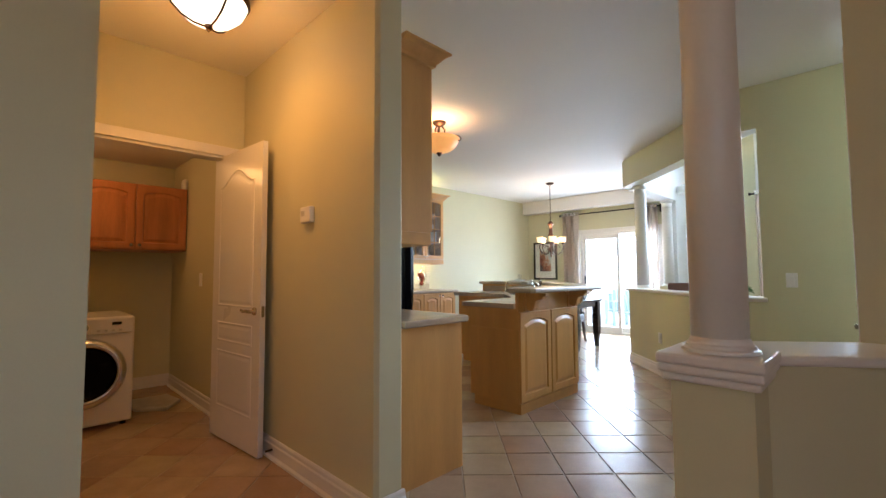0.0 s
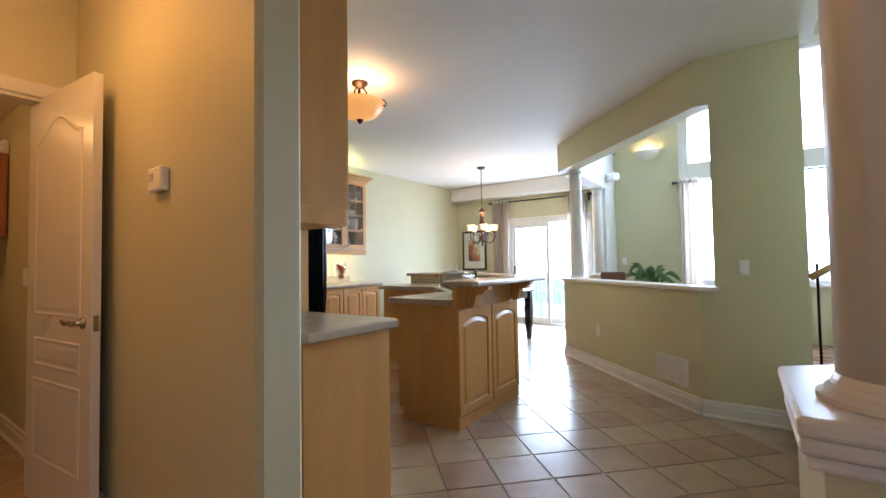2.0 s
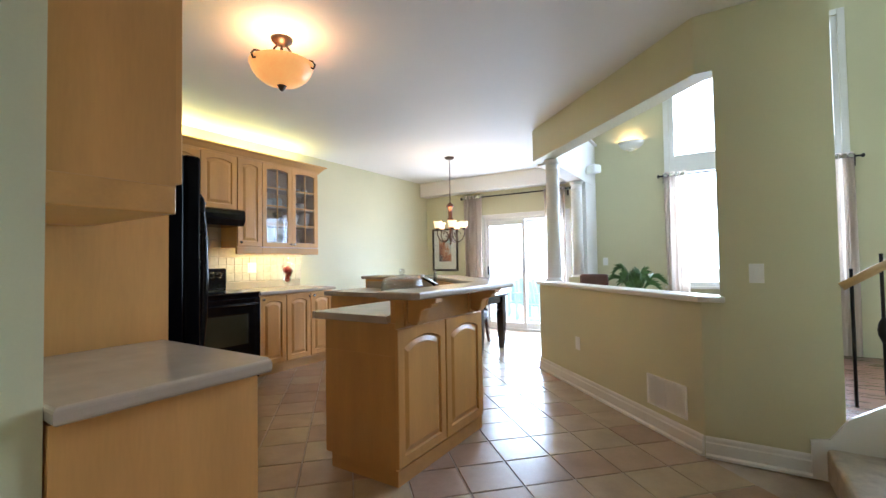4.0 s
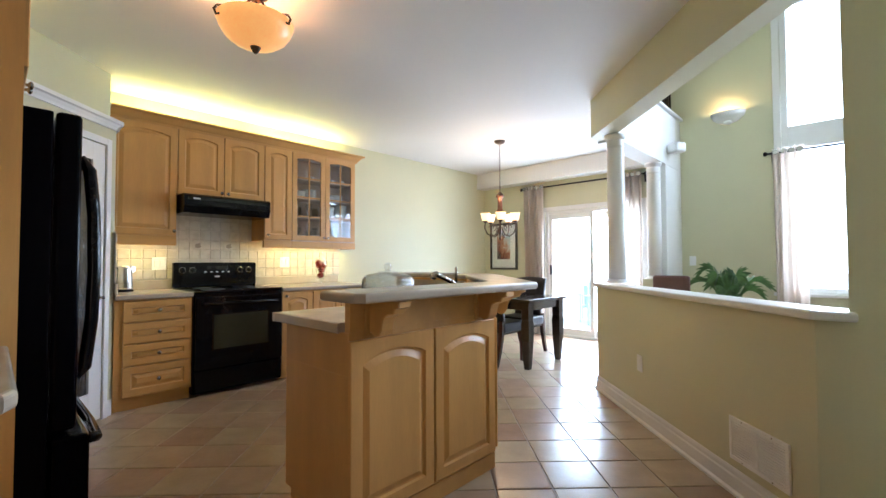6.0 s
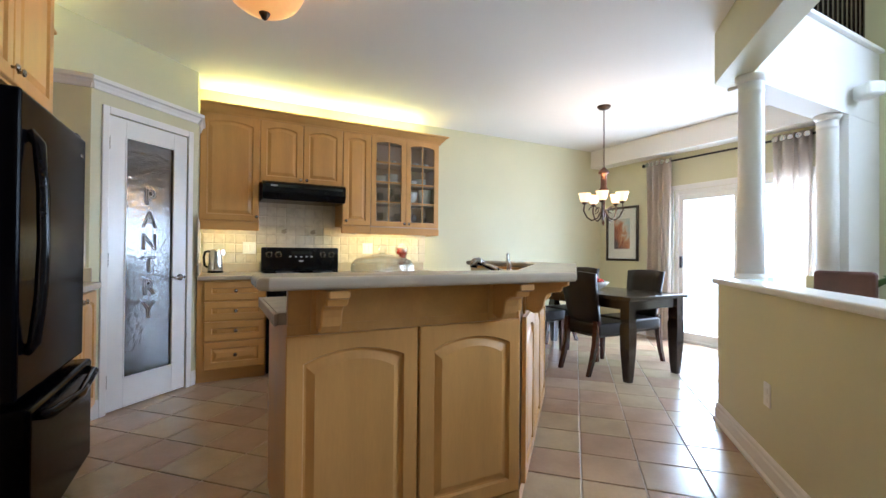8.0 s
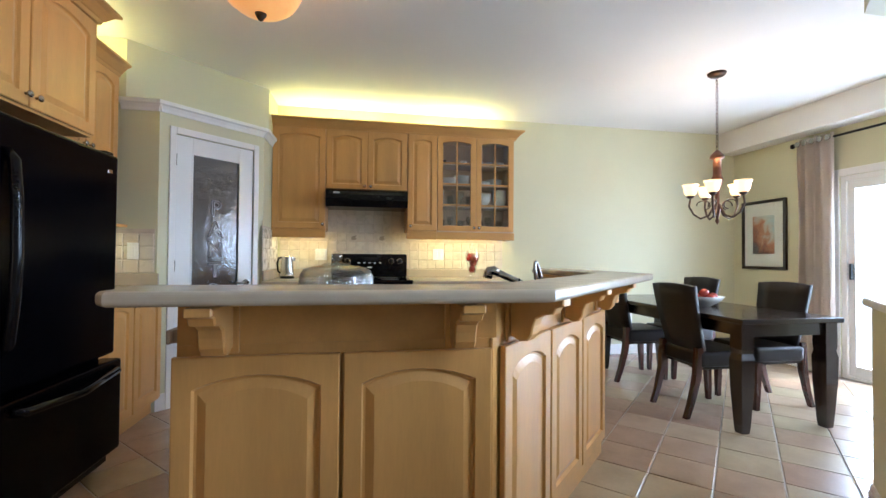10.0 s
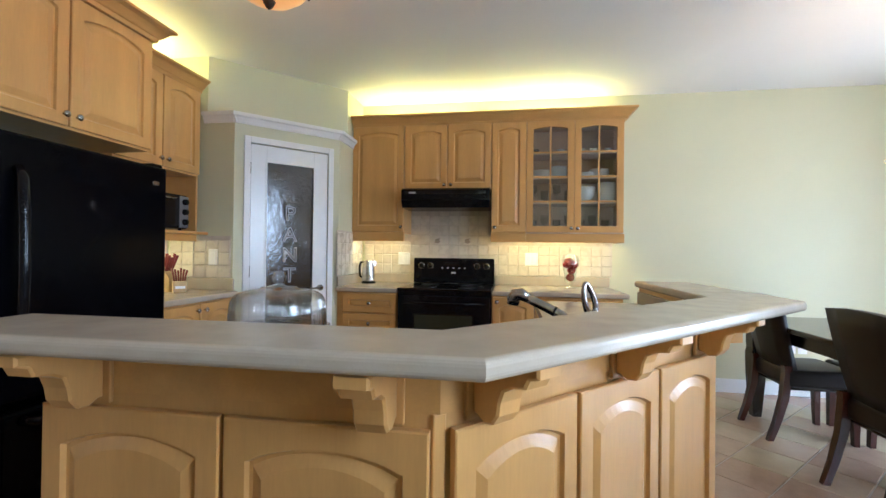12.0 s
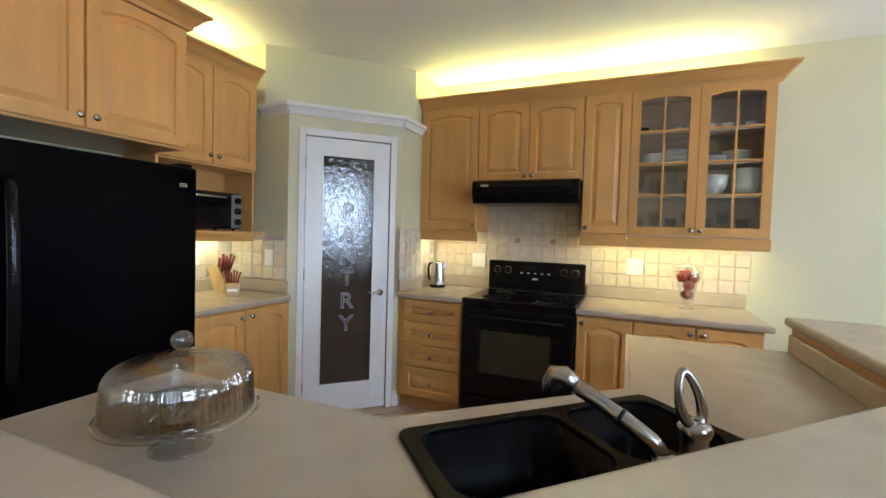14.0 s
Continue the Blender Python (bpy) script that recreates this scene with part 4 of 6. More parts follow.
part("window_trim", boxes((0.138, 0.149, -0.0385, -0.034, 0.39, 0.71), (SW - 0.149, SW - 0.138, -0.0385, -0.034, 0.39, 0.71), (0.149, SW - 0.149, -0.0385, -0.034, 0.701, 0.71)), BLACKG, od)
part("handle", tube([(0.06, -0.036, 0.80), (0.07, -0.075, 0.80), (SW / 2, -0.082, 0.80), (SW - 0.07, -0.075, 0.80), (SW - 0.06, -0.036, 0.80)], 0.012, 10), BLACK, od)
part("storage_drawer", one(0.008, SW - 0.008, -0.03, -0.001, 0.05, 0.225, 0.008), BLACK, stove)
bp = part("control_panel", prism([(0.0, 0.605), (SW, 0.605), (SW, 0.655), (0.0, 0.655)], 0.916, 1.16, 0.012), BLACK, stove)
for x in (0.075, 0.165, SW - 0.165, SW - 0.075):
    k = part("dial", lathe([(0.026, 0), (0.026, 0.006), (0.02, 0.008), (0.017, 0.028), (0.0, 0.03)], 20), BLACK, bp, "", Matrix.Translation((x, 0.605, 1.085)) @ Matrix.Rotation(radians(90), 4, "X"))
    part("dial_ring", lathe([(0.028, 0), (0.031, 0.0015), (0.028, 0.002)], 24), STEEL, k)
part("display", one(SW / 2 - 0.1, SW / 2 + 0.1, 0.602, 0.606, 1.085, 1.125, 0.001, 1), BLACKG, bp)
for i in range(5):
    part("button", one(SW / 2 - 0.12 + i * 0.055, SW / 2 - 0.10 + i * 0.055, 0.602, 0.605, 1.06, 1.07), PASS, bp)
part("badge", one(SW / 2 - 0.022, SW / 2 + 0.022, 0.602, 0.605, 1.012, 1.026), PASS, bp)

hood = thing("range_hood", "black under-cabinet range hood", "range hood", face(-4.715, 4.118, 90, 1.61))
HW = 0.78
bm = bmesh.new()
prof = [(0.0, 0.03), (0.0, 0.172), (-0.44, 0.172), (-0.47, 0.155), (-0.47, 0.06), (-0.44, 0.0), (-0.1, 0.0)]
part("shell", extrude_profile(prof, HW, bm), BLACK, hood)
part("control_strip", one(0.03, HW - 0.03, -0.474, -0.469, 0.115, 0.145, 0.002, 1), BLACKG, hood)
part("slide_switch", one(0.07, 0.13, -0.478, -0.473, 0.122, 0.136, 0.002, 1), PASS, hood)
part("lip", one(0.0, HW, -0.478, -0.468, 0.06, 0.075, 0.003, 1), BLACK, hood)

# ---- fridge wall ----
fr = thing("fridge", "black bottom-freezer fridge under wall cabinets", "fridge", face(-1.88, 3.083, 180))
FW = 0.82
part("body", one(0, FW, 0.0, 0.56, 0.02, 1.665, 0.006), BLACKF, fr)
d1 = part("door", one(0.002, FW - 0.002, -0.075, -0.006, 0.60, 1.668, 0.014, 3), BLACKF, fr, "black textured upper door")
d2 = part("freezer_drawer", one(0.002, FW - 0.002, -0.112, -0.006, 0.09, 0.575, 0.016, 3), BLACKF, fr)
part("handle", tube([(0.075, -0.074, 0.76), (0.072, -0.10, 0.79), (0.07, -0.116, 0.95), (0.07, -0.122, 1.13), (0.07, -0.118, 1.33), (0.072, -0.104, 1.49), (0.075, -0.074, 1.53)], 0.020, 10), BLACK, d1)
part("badge", one(FW - 0.10, FW - 0.06, -0.078, -0.074, 1.565, 1.585, 0.002, 1), STEEL, d1)
part("handle", tube([(0.08, -0.110, 0.535), (0.10, -0.140, 0.528), (FW / 2, -0.158, 0.505), (FW - 0.10, -0.140, 0.528), (FW - 0.08, -0.110, 0.535)], 0.019, 10), BLACK, d2)
part("grille", one(0.01, FW - 0.01, -0.05, 0.0, 0.02, 0.08, 0.004), BLACK, fr)
part("hinge_cover", one(FW - 0.09, FW - 0.02, -0.06, 0.02, 1.668, 1.685, 0.005), BLACK, fr)
whole("fridge_side_panel", one(-1.868, -1.845, 2.462, 3.008, 0, 2.42), MAPLE, "tall maple end panel beside the fridge", "panel")

c = thing("wall_cabinet", "deep two-door maple cabinet over the fridge", "cabinet", face(-1.82, 3.0, 180), "kitchen wall cabinets")
part("body", one(0.05, 0.915, 0, 0.535, 1.777, 2.42), MAPLE, c)
cab_door(c, 0.05, 0.395, 1.785, 2.415, 0.035, (-0.03, 0.05))
cab_door(c, 0.447, 0.468, 1.785, 2.415, 0.035, (0.03, 0.05))
cc = thing("cabinet_crown", "maple crown moulding over the fridge cabinet", "crown moulding", face(-1.82, 3.0, 180))
crown(cc, 0.915, 2.495, 0, 1.0, 0.30)

c = thing("wall_cabinet", "two-door maple cabinet with an open shelf below", "cabinet", face(-2.737, 2.755, 180), "kitchen wall cabinets")
MW = 0.70
part("body", one(0, MW, 0, 0.285, 1.76, 2.40), MAPLE, c)
cab_door(c, 0.0, MW / 2, 1.768, 2.395, 0.03, (-0.03, 0.05))
cab_door(c, MW / 2, MW / 2, 1.768, 2.395, 0.03, (0.03, 0.05))
part("side", one(0, 0.018, 0, 0.285, 1.345, 1.76), MAPLE, c)
part("side", one(MW - 0.018, MW, 0, 0.285, 1.345, 1.76), MAPLE, c)
part("back", one(0.018, MW - 0.018, 0.275, 0.285, 1.345, 1.76), MAPLE, c)
part("shelf", one(-0.0, MW + 0.02, -0.08, 0.285, 1.325, 1.345, 0.004), MAPLE_H, c)
part("valance", one(0, MW, -0.0, 0.02, 1.275, 1.325, 0.003), MAPLE_H, c)
cc = thing("cabinet_crown", "maple crown moulding over the shelf cabinet", "crown moulding", face(-2.737, 2.755, 180))
crown(cc, MW, 2.46, 0, 0.0, 0.28)
oven = thing("toaster_oven", "black and steel toaster oven on the open shelf", "toaster oven", face(-2.83, 2.80, 180, 1.346))
part("body", one(0, 0.46, 0, 0.24, 0.012, 0.25, 0.012), BLACK, oven)
part("glass_door", one(0.015, 0.368, -0.012, -0.001, 0.03, 0.235, 0.004), BLACKG, oven)
part("control_panel", one(0.375, 0.455, -0.010, -0.001, 0.02, 0.24, 0.004), GREYP, oven)
for z in (0.06, 0.13, 0.20):
    part("dial", lathe([(0.022, 0), (0.019, 0.022), (0, 0.024)], 16), BLACK, oven, "", Matrix.Translation((0.415, -0.01, z)) @ Matrix.Rotation(radians(90), 4, "X"))
part("handle", tube([(0.04, -0.012, 0.215), (0.05, -0.035, 0.215), (0.31, -0.035, 0.215), (0.32, -0.012, 0.215)], 0.006, 8), STEEL, oven)
for x in (0.04, 0.42):
    part("foot", lathe([(0.012, 0), (0.012, 0.013)], 10), BLACK, oven, "", Matrix.Translation((x, 0.03, 0)))
    part("foot", lathe([(0.012, 0), (0.012, 0.013)], 10), BLACK, oven, "", Matrix.Translation((x, 0.2, 0)))

c = thing("base_cabinet", "two-door maple base cabinet beside the fridge", "cabinet", face(-2.71, 3.04, 180), "kitchen base cabinets")
part("body", one(0, 0.785, 0, 0.575, 0.10, 0.868), MAPLE, c)
part("toe_kick", one(0, 0.785, 0.05, 0.57, 0, 0.10), MAPLE_H, c)
cab_door(c, 0.02, 0.37, 0.115, 0.86, 0.03, (-0.035, -0.05))
cab_door(c, 0.395, 0.37, 0.115, 0.86, 0.03, (0.035, -0.05))
worktop("worktop", [(-2.703, 2.462), (-2.703, 3.085), (-3.465, 3.085), (-3.496, 3.05), (-3.496, 2.462)], "beige laminate worktop beside the fridge", [(-3.49, -2.71, 2.463, 2.482), (-3.496, -3.478, 2.485, 3.03)])

# counter block at the hall end
c = thing("base_cabinet", "maple base cabinet with a plain end panel at the hall", "cabinet", face(-1.19, 2.94, 180), "kitchen base cabinets")
part("body", one(0.0, 0.648, 0, 0.475, 0.10, 0.868), MAPLE, c)
part("end_panel", one(-0.012, 0.0, -0.005, 0.475, 0, 0.868), MAPLE, c)
part("toe_kick", one(0.0, 0.648, 0.05, 0.47, 0, 0.10), MAPLE_H, c)
cab_door(c, 0.0, 0.324, 0.115, 0.86, 0.03, (-0.035, -0.05))
cab_door(c, 0.324, 0.324, 0.115, 0.86, 0.03, (0.035, -0.05))
worktop("worktop", [(-1.14, 2.462), (-1.14, 2.97), (-1.18, 2.99), (-1.843, 2.99), (-1.843, 2.462)], "beige laminate worktop at the hall end")
c = thing("wall_cabinet", "maple wall cabinet with a plain side at the hall", "cabinet", face(-1.235, 2.74, 180), "kitchen wall cabinets")
part("body", one(0, 0.585, 0, 0.275, 1.41, 2.43), MAPLE, c)
part("valance", one(-0.004, 0.585, -0.0, 0.275, 1.335, 1.41, 0.004), MAPLE_H, c)
cab_door(c, 0.0, 0.292, 1.415, 2.425, 0.03, (-0.03, 0.05))
cab_door(c, 0.292, 0.292, 1.415, 2.425, 0.03, (0.03, 0.05))
cc = thing("cabinet_crown", "maple crown moulding at the hall end", "crown moulding", face(-1.235, 2.74, 180))
crown(cc, 0.58, 2.505, 1.0, 0.0, 0.27)

# ---- island ----
isl = thing("island", "angled maple kitchen island with a raised bar", "island", Matrix.Translation((0, 0, 0)))
IB = [(-1.46, 3.955), (-1.99, 3.955), (-1.99, 4.73), (-2.53, 5.29), (-3.37, 5.29), (-3.37, 5.89), (-2.40, 5.86), (-1.46, 4.925)]
II = [(-1.49, 3.985), (-1.96, 3.985), (-1.96, 4.745), (-2.515, 5.32), (-3.34, 5.32), (-3.34, 5.86), (-2.415, 5.83), (-1.49, 4.91)]
part("body", prism(IB, 0.085, 0.69), MAPLE, isl)
bm = bmesh.new()
for k in range(8):
    k2 = (k + 1) % 8
    prism([IB[k], IB[k2], II[k2], II[k]], 0.6905, 0.868, 0.0, bm)
part("body_rim", bm, MAPLE, isl)
part("plinth", prism([(-1.452, 3.962), (-1.95, 3.962), (-1.95, 4.75), (-2.50, 5.33), (-3.33, 5.33), (-3.33, 5.88), (-2.398, 5.868), (-1.452, 4.926)], 0, 0.085), MAPLE_H, isl)
part("riser", prism([(-1.456, 3.957), (-1.49, 3.957), (-1.49, 4.93), (-2.474, 5.892), (-3.44, 5.892), (-3.44, 6.0), (-2.43, 6.0), (-2.375, 5.85), (-1.456, 4.932)], 0.869, 1.005), MAPLE_H, isl, "plain maple riser under the bar top")
fa = face(-1.455, 3.945, 90)
for k in range(2):
    d = cab_door(isl, 0, 0.484, 0.10, 0.845, 0.04, None)
    d.matrix_basis = fa @ Matrix.Translation((0.004 + 0.487 * k, -0.02, 0.10))
fb = face(-1.46, 4.935, 135)
for k in range(3):
    d = cab_door(isl, 0, 0.428, 0.10, 0.845, 0.04, None)
    d.matrix_basis = fb @ Matrix.Translation((0.022 + 0.434 * k, -0.022, 0.10))
part("corner_post", one(-0.018, 0.018, -0.004, 0.02, 0.085, 0.868, 0.004), MAPLE, isl, "", fb @ Matrix.Translation((0.0, 0.01, 0)))


def corbel_mesh(w=0.07):
    """A scrolled bracket: its back is at y=0, it reaches out to -y under the top."""
    pts = [(0, 0), (-0.19, 0), (-0.19, -0.022), (-0.165, -0.03), (-0.155, -0.05), (-0.12, -0.056), (-0.095, -0.07), (-0.085, -0.095), (-0.08, -0.125), (-0.062, -0.148), (-0.035, -0.152), (-0.012, -0.14), (0, -0.14)]
    bm = extrude_profile(pts, w)
    edges = [e for e in bm.edges if abs(e.verts[0].co.x - e.verts[1].co.x) < 1e-6]
    bmesh.ops.bevel(bm, geom=edges, offset=0.005, segments=1, affect="EDGES")
    return bm


corb = mesh_of("corbel", corbel_mesh(), MAPLE)
backp = mesh_of("corbel_back", one(0.0, 0.10, -0.012, 0.0, -0.155, 0.0, 0.003), MAPLE)
ra, rb = face(-1.456, 3.955, 90, 1.0), face(-1.46, 4.935, 135, 1.0)
for m, xs in ((ra, (0.075, 0.80)), (rb, (0.06, 0.62, 1.16))):
    for x in xs:
        for me, dx, dy in ((corb, 0.015, -0.012), (backp, 0.0, 0.0)):
            o = new(me.name, me)
            o.parent, o.matrix_basis = isl, m @ Matrix.Translation((x, dy, 0))
            if dx:
                o.matrix_basis = o.matrix_basis @ Matrix.Translation((dx, 0, 0))
bar = whole("bar_top", prism([(-1.265, 3.845), (-1.235, 3.875), (-1.235, 5.04), (-2.40, 6.21), (-3.46, 6.21), (-3.50, 6.17), (-3.50, 5.88), (-2.48, 5.88), (-1.495, 4.925), (-1.495, 3.845)], 1.006, 1.046, 0.014, seg=4), COUNTER,
            "raised beige laminate bar top with rounded edges", "bar top")

# lower worktop in strips round the sink cut-out
SC = Vector((-2.128, 5.153))           # sink centre
SU, SV = Vector((-R2, R2)), Vector((R2, R2))   # along and across the sink
SL, SWD = 0.355, 0.17                # half sizes of the cut-out


def sp(u, v):
    p = SC + SU * u + SV * v
    return (p.x, p.y)


lower = thing("worktop", "beige laminate lower island worktop round the sink", "worktop")
a1, a2, a3, a4 = sp(-SL, -SWD), sp(SL, -SWD), sp(SL, SWD), sp(-SL, SWD)
bm = bmesh.new()
loop_o = [bm.verts.new((x, y, 0.91)) for x, y in ((-1.492, 3.93), (-1.492, 4.93), (-2.478, 5.89), (-3.40, 5.89), (-3.40, 5.25), (-2.57, 5.25), (-2.045, 4.70), (-2.045, 3.93))]
loop_i = [bm.verts.new((x, y, 0.91)) for x, y in (a1, a2, a3, a4)]
edges = [bm.edges.new((lp[k], lp[(k + 1) % len(lp)])) for lp in (loop_o, loop_i) for k in range(len(lp))]
bmesh.ops.triangle_fill(bm, use_beauty=True, use_dissolve=False, edges=edges)
ext = bmesh.ops.extrude_face_region(bm, geom=bm.faces[:])
for v in ext["geom"]:
    if isinstance(v, bmesh.types.BMVert):
        v.co.z = 0.87
bmesh.ops.recalc_face_normals(bm, faces=bm.faces)
part("slab", bm, COUNTER, lower)
part("front_edge", prism([(-2.06, 3.915), (-2.06, 4.695), (-2.575, 5.235), (-3.41, 5.235), (-3.41, 5.249), (-2.571, 5.249), (-2.046, 4.70), (-2.046, 3.915)], 0.868, 0.91, 0.0), COUNTER, lower)
part("front_edge", one(-2.045, -1.48, 3.915, 3.929, 0.868, 0.91, 0.004), COUNTER, lower)
part("upstand", one(-3.40, -2.48, 5.868, 5.889, 0.911, 0.985, 0.005), COUNTER, lower)

sink = thing("sink", "black double-bowl composite kitchen sink", "sink", Matrix.Translation((SC.x, SC.y, 0.911)) @ Matrix.Rotation(radians(135), 4, "Z"))
SL2, SW2 = 0.37, 0.185


def rounded(x0, x1, y0, y1, r, n=6):
    """A rounded rectangle as a list of plan points."""
    pts = []
    for cx, cy, a0 in ((x1 - r, y1 - r, 0), (x0 + r, y1 - r, 90), (x0 + r, y0 + r, 180), (x1 - r, y0 + r, 270)):
        pts += [(cx + r * math.cos(radians(a0 + 90 * k / n)), cy + r * math.sin(radians(a0 + 90 * k / n))) for k in range(n + 1)]
    return pts


bowls = [(-0.335, 0.022, -0.115, 0.155), (0.048, 0.335, -0.115, 0.155)]
bm = bmesh.new()
loops = [rounded(-SL2, SL2, -SW2, SW2, 0.03)] + [rounded(*bw, 0.062) for bw in bowls]
loops = [[bm.verts.new((x, y, 0.012)) for x, y in lp_] for lp_ in loops]
edges = [bm.edges.new((lp_[k], lp_[(k + 1) % len(lp_)])) for lp_ in loops for k in range(len(lp_))]
bmesh.ops.triangle_fill(bm, use_beauty=True, use_dissolve=False, edges=edges)
ext = bmesh.ops.extrude_face_region(bm, geom=bm.faces[:])
for v in ext["geom"]:
    if isinstance(v, bmesh.types.BMVert):
        v.co.z = 0.0
bmesh.ops.recalc_face_normals(bm, faces=bm.faces)
sharp = [e for e in bm.edges if len(e.link_faces) == 2 and e.calc_face_angle(0) > 1.2 and e.verts[0].co.z > 0.006 and e.verts[1].co.z > 0.006]
bmesh.ops.bevel(bm, geom=sharp, offset=0.004, segments=2, affect="EDGES", profile=0.5)
part("rim", bm, SINKM, sink)
for x0, x1, y0, y1 in bowls:
    bm = bmesh.new()
    rings = [[bm.verts.new((x, y, z)) for x, y in rounded(x0 + q, x1 - q, y0 + q, y1 - q, 0.062)] for q, z in ((-0.006, 0.0), (-0.006, -0.21), (0.03, -0.21), (0.03, -0.2), (0.008, -0.18), (0.0, 0.0))]
    for ra, rb in zip(rings[1:], rings[2:] + rings[:1]):
        if ra is rings[2]:
            continue
        for k in range(len(ra)):
            bm.faces.new((ra[k], ra[(k + 1) % len(ra)], rb[(k + 1) % len(ra)], rb[k])).smooth = True
    for k in range(len(rings[0])):
        bm.faces.new((rings[0][k], rings[0][(k + 1) % len(rings[0])], rings[1][(k + 1) % len(rings[0])], rings[1][k]))
    bm.faces.new(rings[2])
    bm.faces.new(rings[3])
    bmesh.ops.recalc_face_normals(bm, faces=bm.faces)
    b = part("bowl", bm, SINKM, sink)
    part("drain", lathe([(0.04, -0.199), (0.035, -0.196), (0.0, -0.198)], 20), STEEL, b, "", Matrix.Translation(((x0 + x1) / 2, (y0 + y1) / 2, 0)))
fau = thing("faucet", "chrome pull-out kitchen faucet leaning over the sink", "faucet", Matrix.Translation((SC.x, SC.y, 0.924)) @ Matrix.Rotation(radians(135), 4, "Z"))
FB, FS = (0.152, -0.150), (0.055, -0.165)
part("base", lathe([(0.034, 0), (0.033, 0.010), (0.028, 0.018), (0.026, 0.055), (0.031, 0.062), (0.032, 0.074), (0.026, 0.084), (0.0, 0.090)], 28), NICKEL, fau, "", Matrix.Translation((*FB, 0)))
part("spout_base", lathe([(0.030, 0), (0.029, 0.010), (0.023, 0.018), (0.022, 0.045), (0.0, 0.052)], 24), NICKEL, fau, "", Matrix.Translation((*FS, 0)))
part("spout", tube([(0.055, -0.165, 0.035), (0.038, -0.150, 0.062), (0.012, -0.108, 0.090), (-0.020, -0.055, 0.118), (-0.044, -0.014, 0.139)], [0.018, 0.017, 0.0165, 0.0165, 0.0175], 16), NICKEL, fau)
part("spray_head", tube([(-0.040, -0.021, 0.136), (-0.053, 0.002, 0.149), (-0.060, 0.018, 0.146), (-0.063, 0.026, 0.128), (-0.064, 0.029, 0.110)], [0.018, 0.022, 0.024, 0.024, 0.021], 16), NICKEL, fau, "satin spray head with a dark ring")
part("collar", tube([(0.009, -0.103, 0.0925), (0.005, -0.097, 0.0957)], 0.0180, 16), BLACK, fau)
lp = []
for k in range(23):
    q = 2 * math.pi * k / 22
    up = 0.5 - 0.5 * math.cos(q)
    lp.append((FB[0] - 0.036 * up + 0.036 * math.sin(q) * (1.0 - 0.45 * up), FB[1] + 0.004 * up, 0.078 + 0.112 * up))
part("loop_handle", tube(lp, [0.013 - 0.005 * math.sin(math.pi * k / 22) for k in range(23)], 10), NICKEL, fau, "satin teardrop loop handle")

# ---- pantry door ----
PD = face(-3.583, 3.093, 135)       # local x runs along the door, -y looks into the kitchen
DW = 0.614
pd = thing("door_pantry", "white pantry door with an etched glass panel", "door", PD)
pd["kind"] = "structure"
part("leaf", boxes((0, 0.118, 0.002, 0.036, 0.012, 2.04), (DW - 0.118, DW, 0.002, 0.036, 0.012, 2.04), (0.118, DW - 0.118, 0.002, 0.036, 0.012, 0.222), (0.118, DW - 0.118, 0.002, 0.036, 1.912, 2.04), bevel=0.002), DOORW, pd)
part("glazing_bead", boxes((0.112, 0.122, -0.003, 0.004, 0.216, 1.918), (DW - 0.122, DW - 0.112, -0.003, 0.004, 0.216, 1.918), (0.122, DW - 0.122, -0.003, 0.004, 0.216, 0.226), (0.122, DW - 0.122, -0.003, 0.004, 1.908, 1.918), bevel=0.002), DOORW, pd)
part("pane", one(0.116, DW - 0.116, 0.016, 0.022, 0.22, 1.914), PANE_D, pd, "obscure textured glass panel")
lever(pd, DW - 0.055, 0.905, 0.002, -1)
for z in (0.22, 1.05, 1.85):
    part("hinge", tube([(-0.004, -0.004, z - 0.045), (-0.004, -0.004, z + 0.045)], 0.006, 8), NICKEL, pd)
for ch, z in zip("PANTRY", (1.46, 1.29, 1.125, 0.96, 0.79, 0.62)):
    cu = bpy.data.curves.new("letter", "FONT")
    cu.body, cu.size, cu.extrude, cu.bevel_depth, cu.align_x = ch, 0.165, 0.0, 0.0045, "CENTER"
    cu.fill_mode = "NONE"
    tmp = bpy.data.objects.new("letter_tmp", cu)
    scene.collection.objects.link(tmp)
    me = bpy.data.meshes.new_from_object(tmp.evaluated_get(bpy.context.evaluated_depsgraph_get()))
    bpy.data.objects.remove(tmp)
    me.materials.clear()
    me.materials.append(ETCH)
    o = new("letter", me)
    o.parent = pd
    o.matrix_basis = Matrix.Translation((DW / 2, 0.0125, z)) @ Matrix.Rotation(radians(90), 4, "X")
    tagged(o, "etched letter on the pantry glass")
structure("pantry_casing", boxes((-0.05, -0.004, -0.012, 0.004, 0, 2.095), (DW + 0.004, DW + 0.05, -0.012, 0.004, 0, 2.095), (-0.004, DW + 0.004, -0.012, 0.004, 2.045, 2.095), bevel=0.004), TRIM, "white casing round the pantry door", "trim", PD)
for z in (0.5, 0.9, 1.3, 1.7):
    whole("pantry_shelf", prism([(-4.70, 2.50), (-3.7, 2.50), (-3.7, 2.72), (-4.48, 2.72), (-4.48, 3.5), (-4.70, 3.5)], z, z + 0.018), TRIM, "white shelf inside the pantry", "shelf")

# ---- wall tiles behind the counters: backing, then single tiles at the end ----
SPL = []


def splash_wall(name, m, x0, x1, z0, z1, skip=None):
    """A field of small square tiles on a wall whose face is local y=0."""
    back = structure(name, one(x0, x1, -0.004, -0.001, z0, z1), SPLASHG, "beige grout bed of the kitchen backsplash", "backsplash", m)
    SPL.append((back, x0, x1, z0, z1, skip))


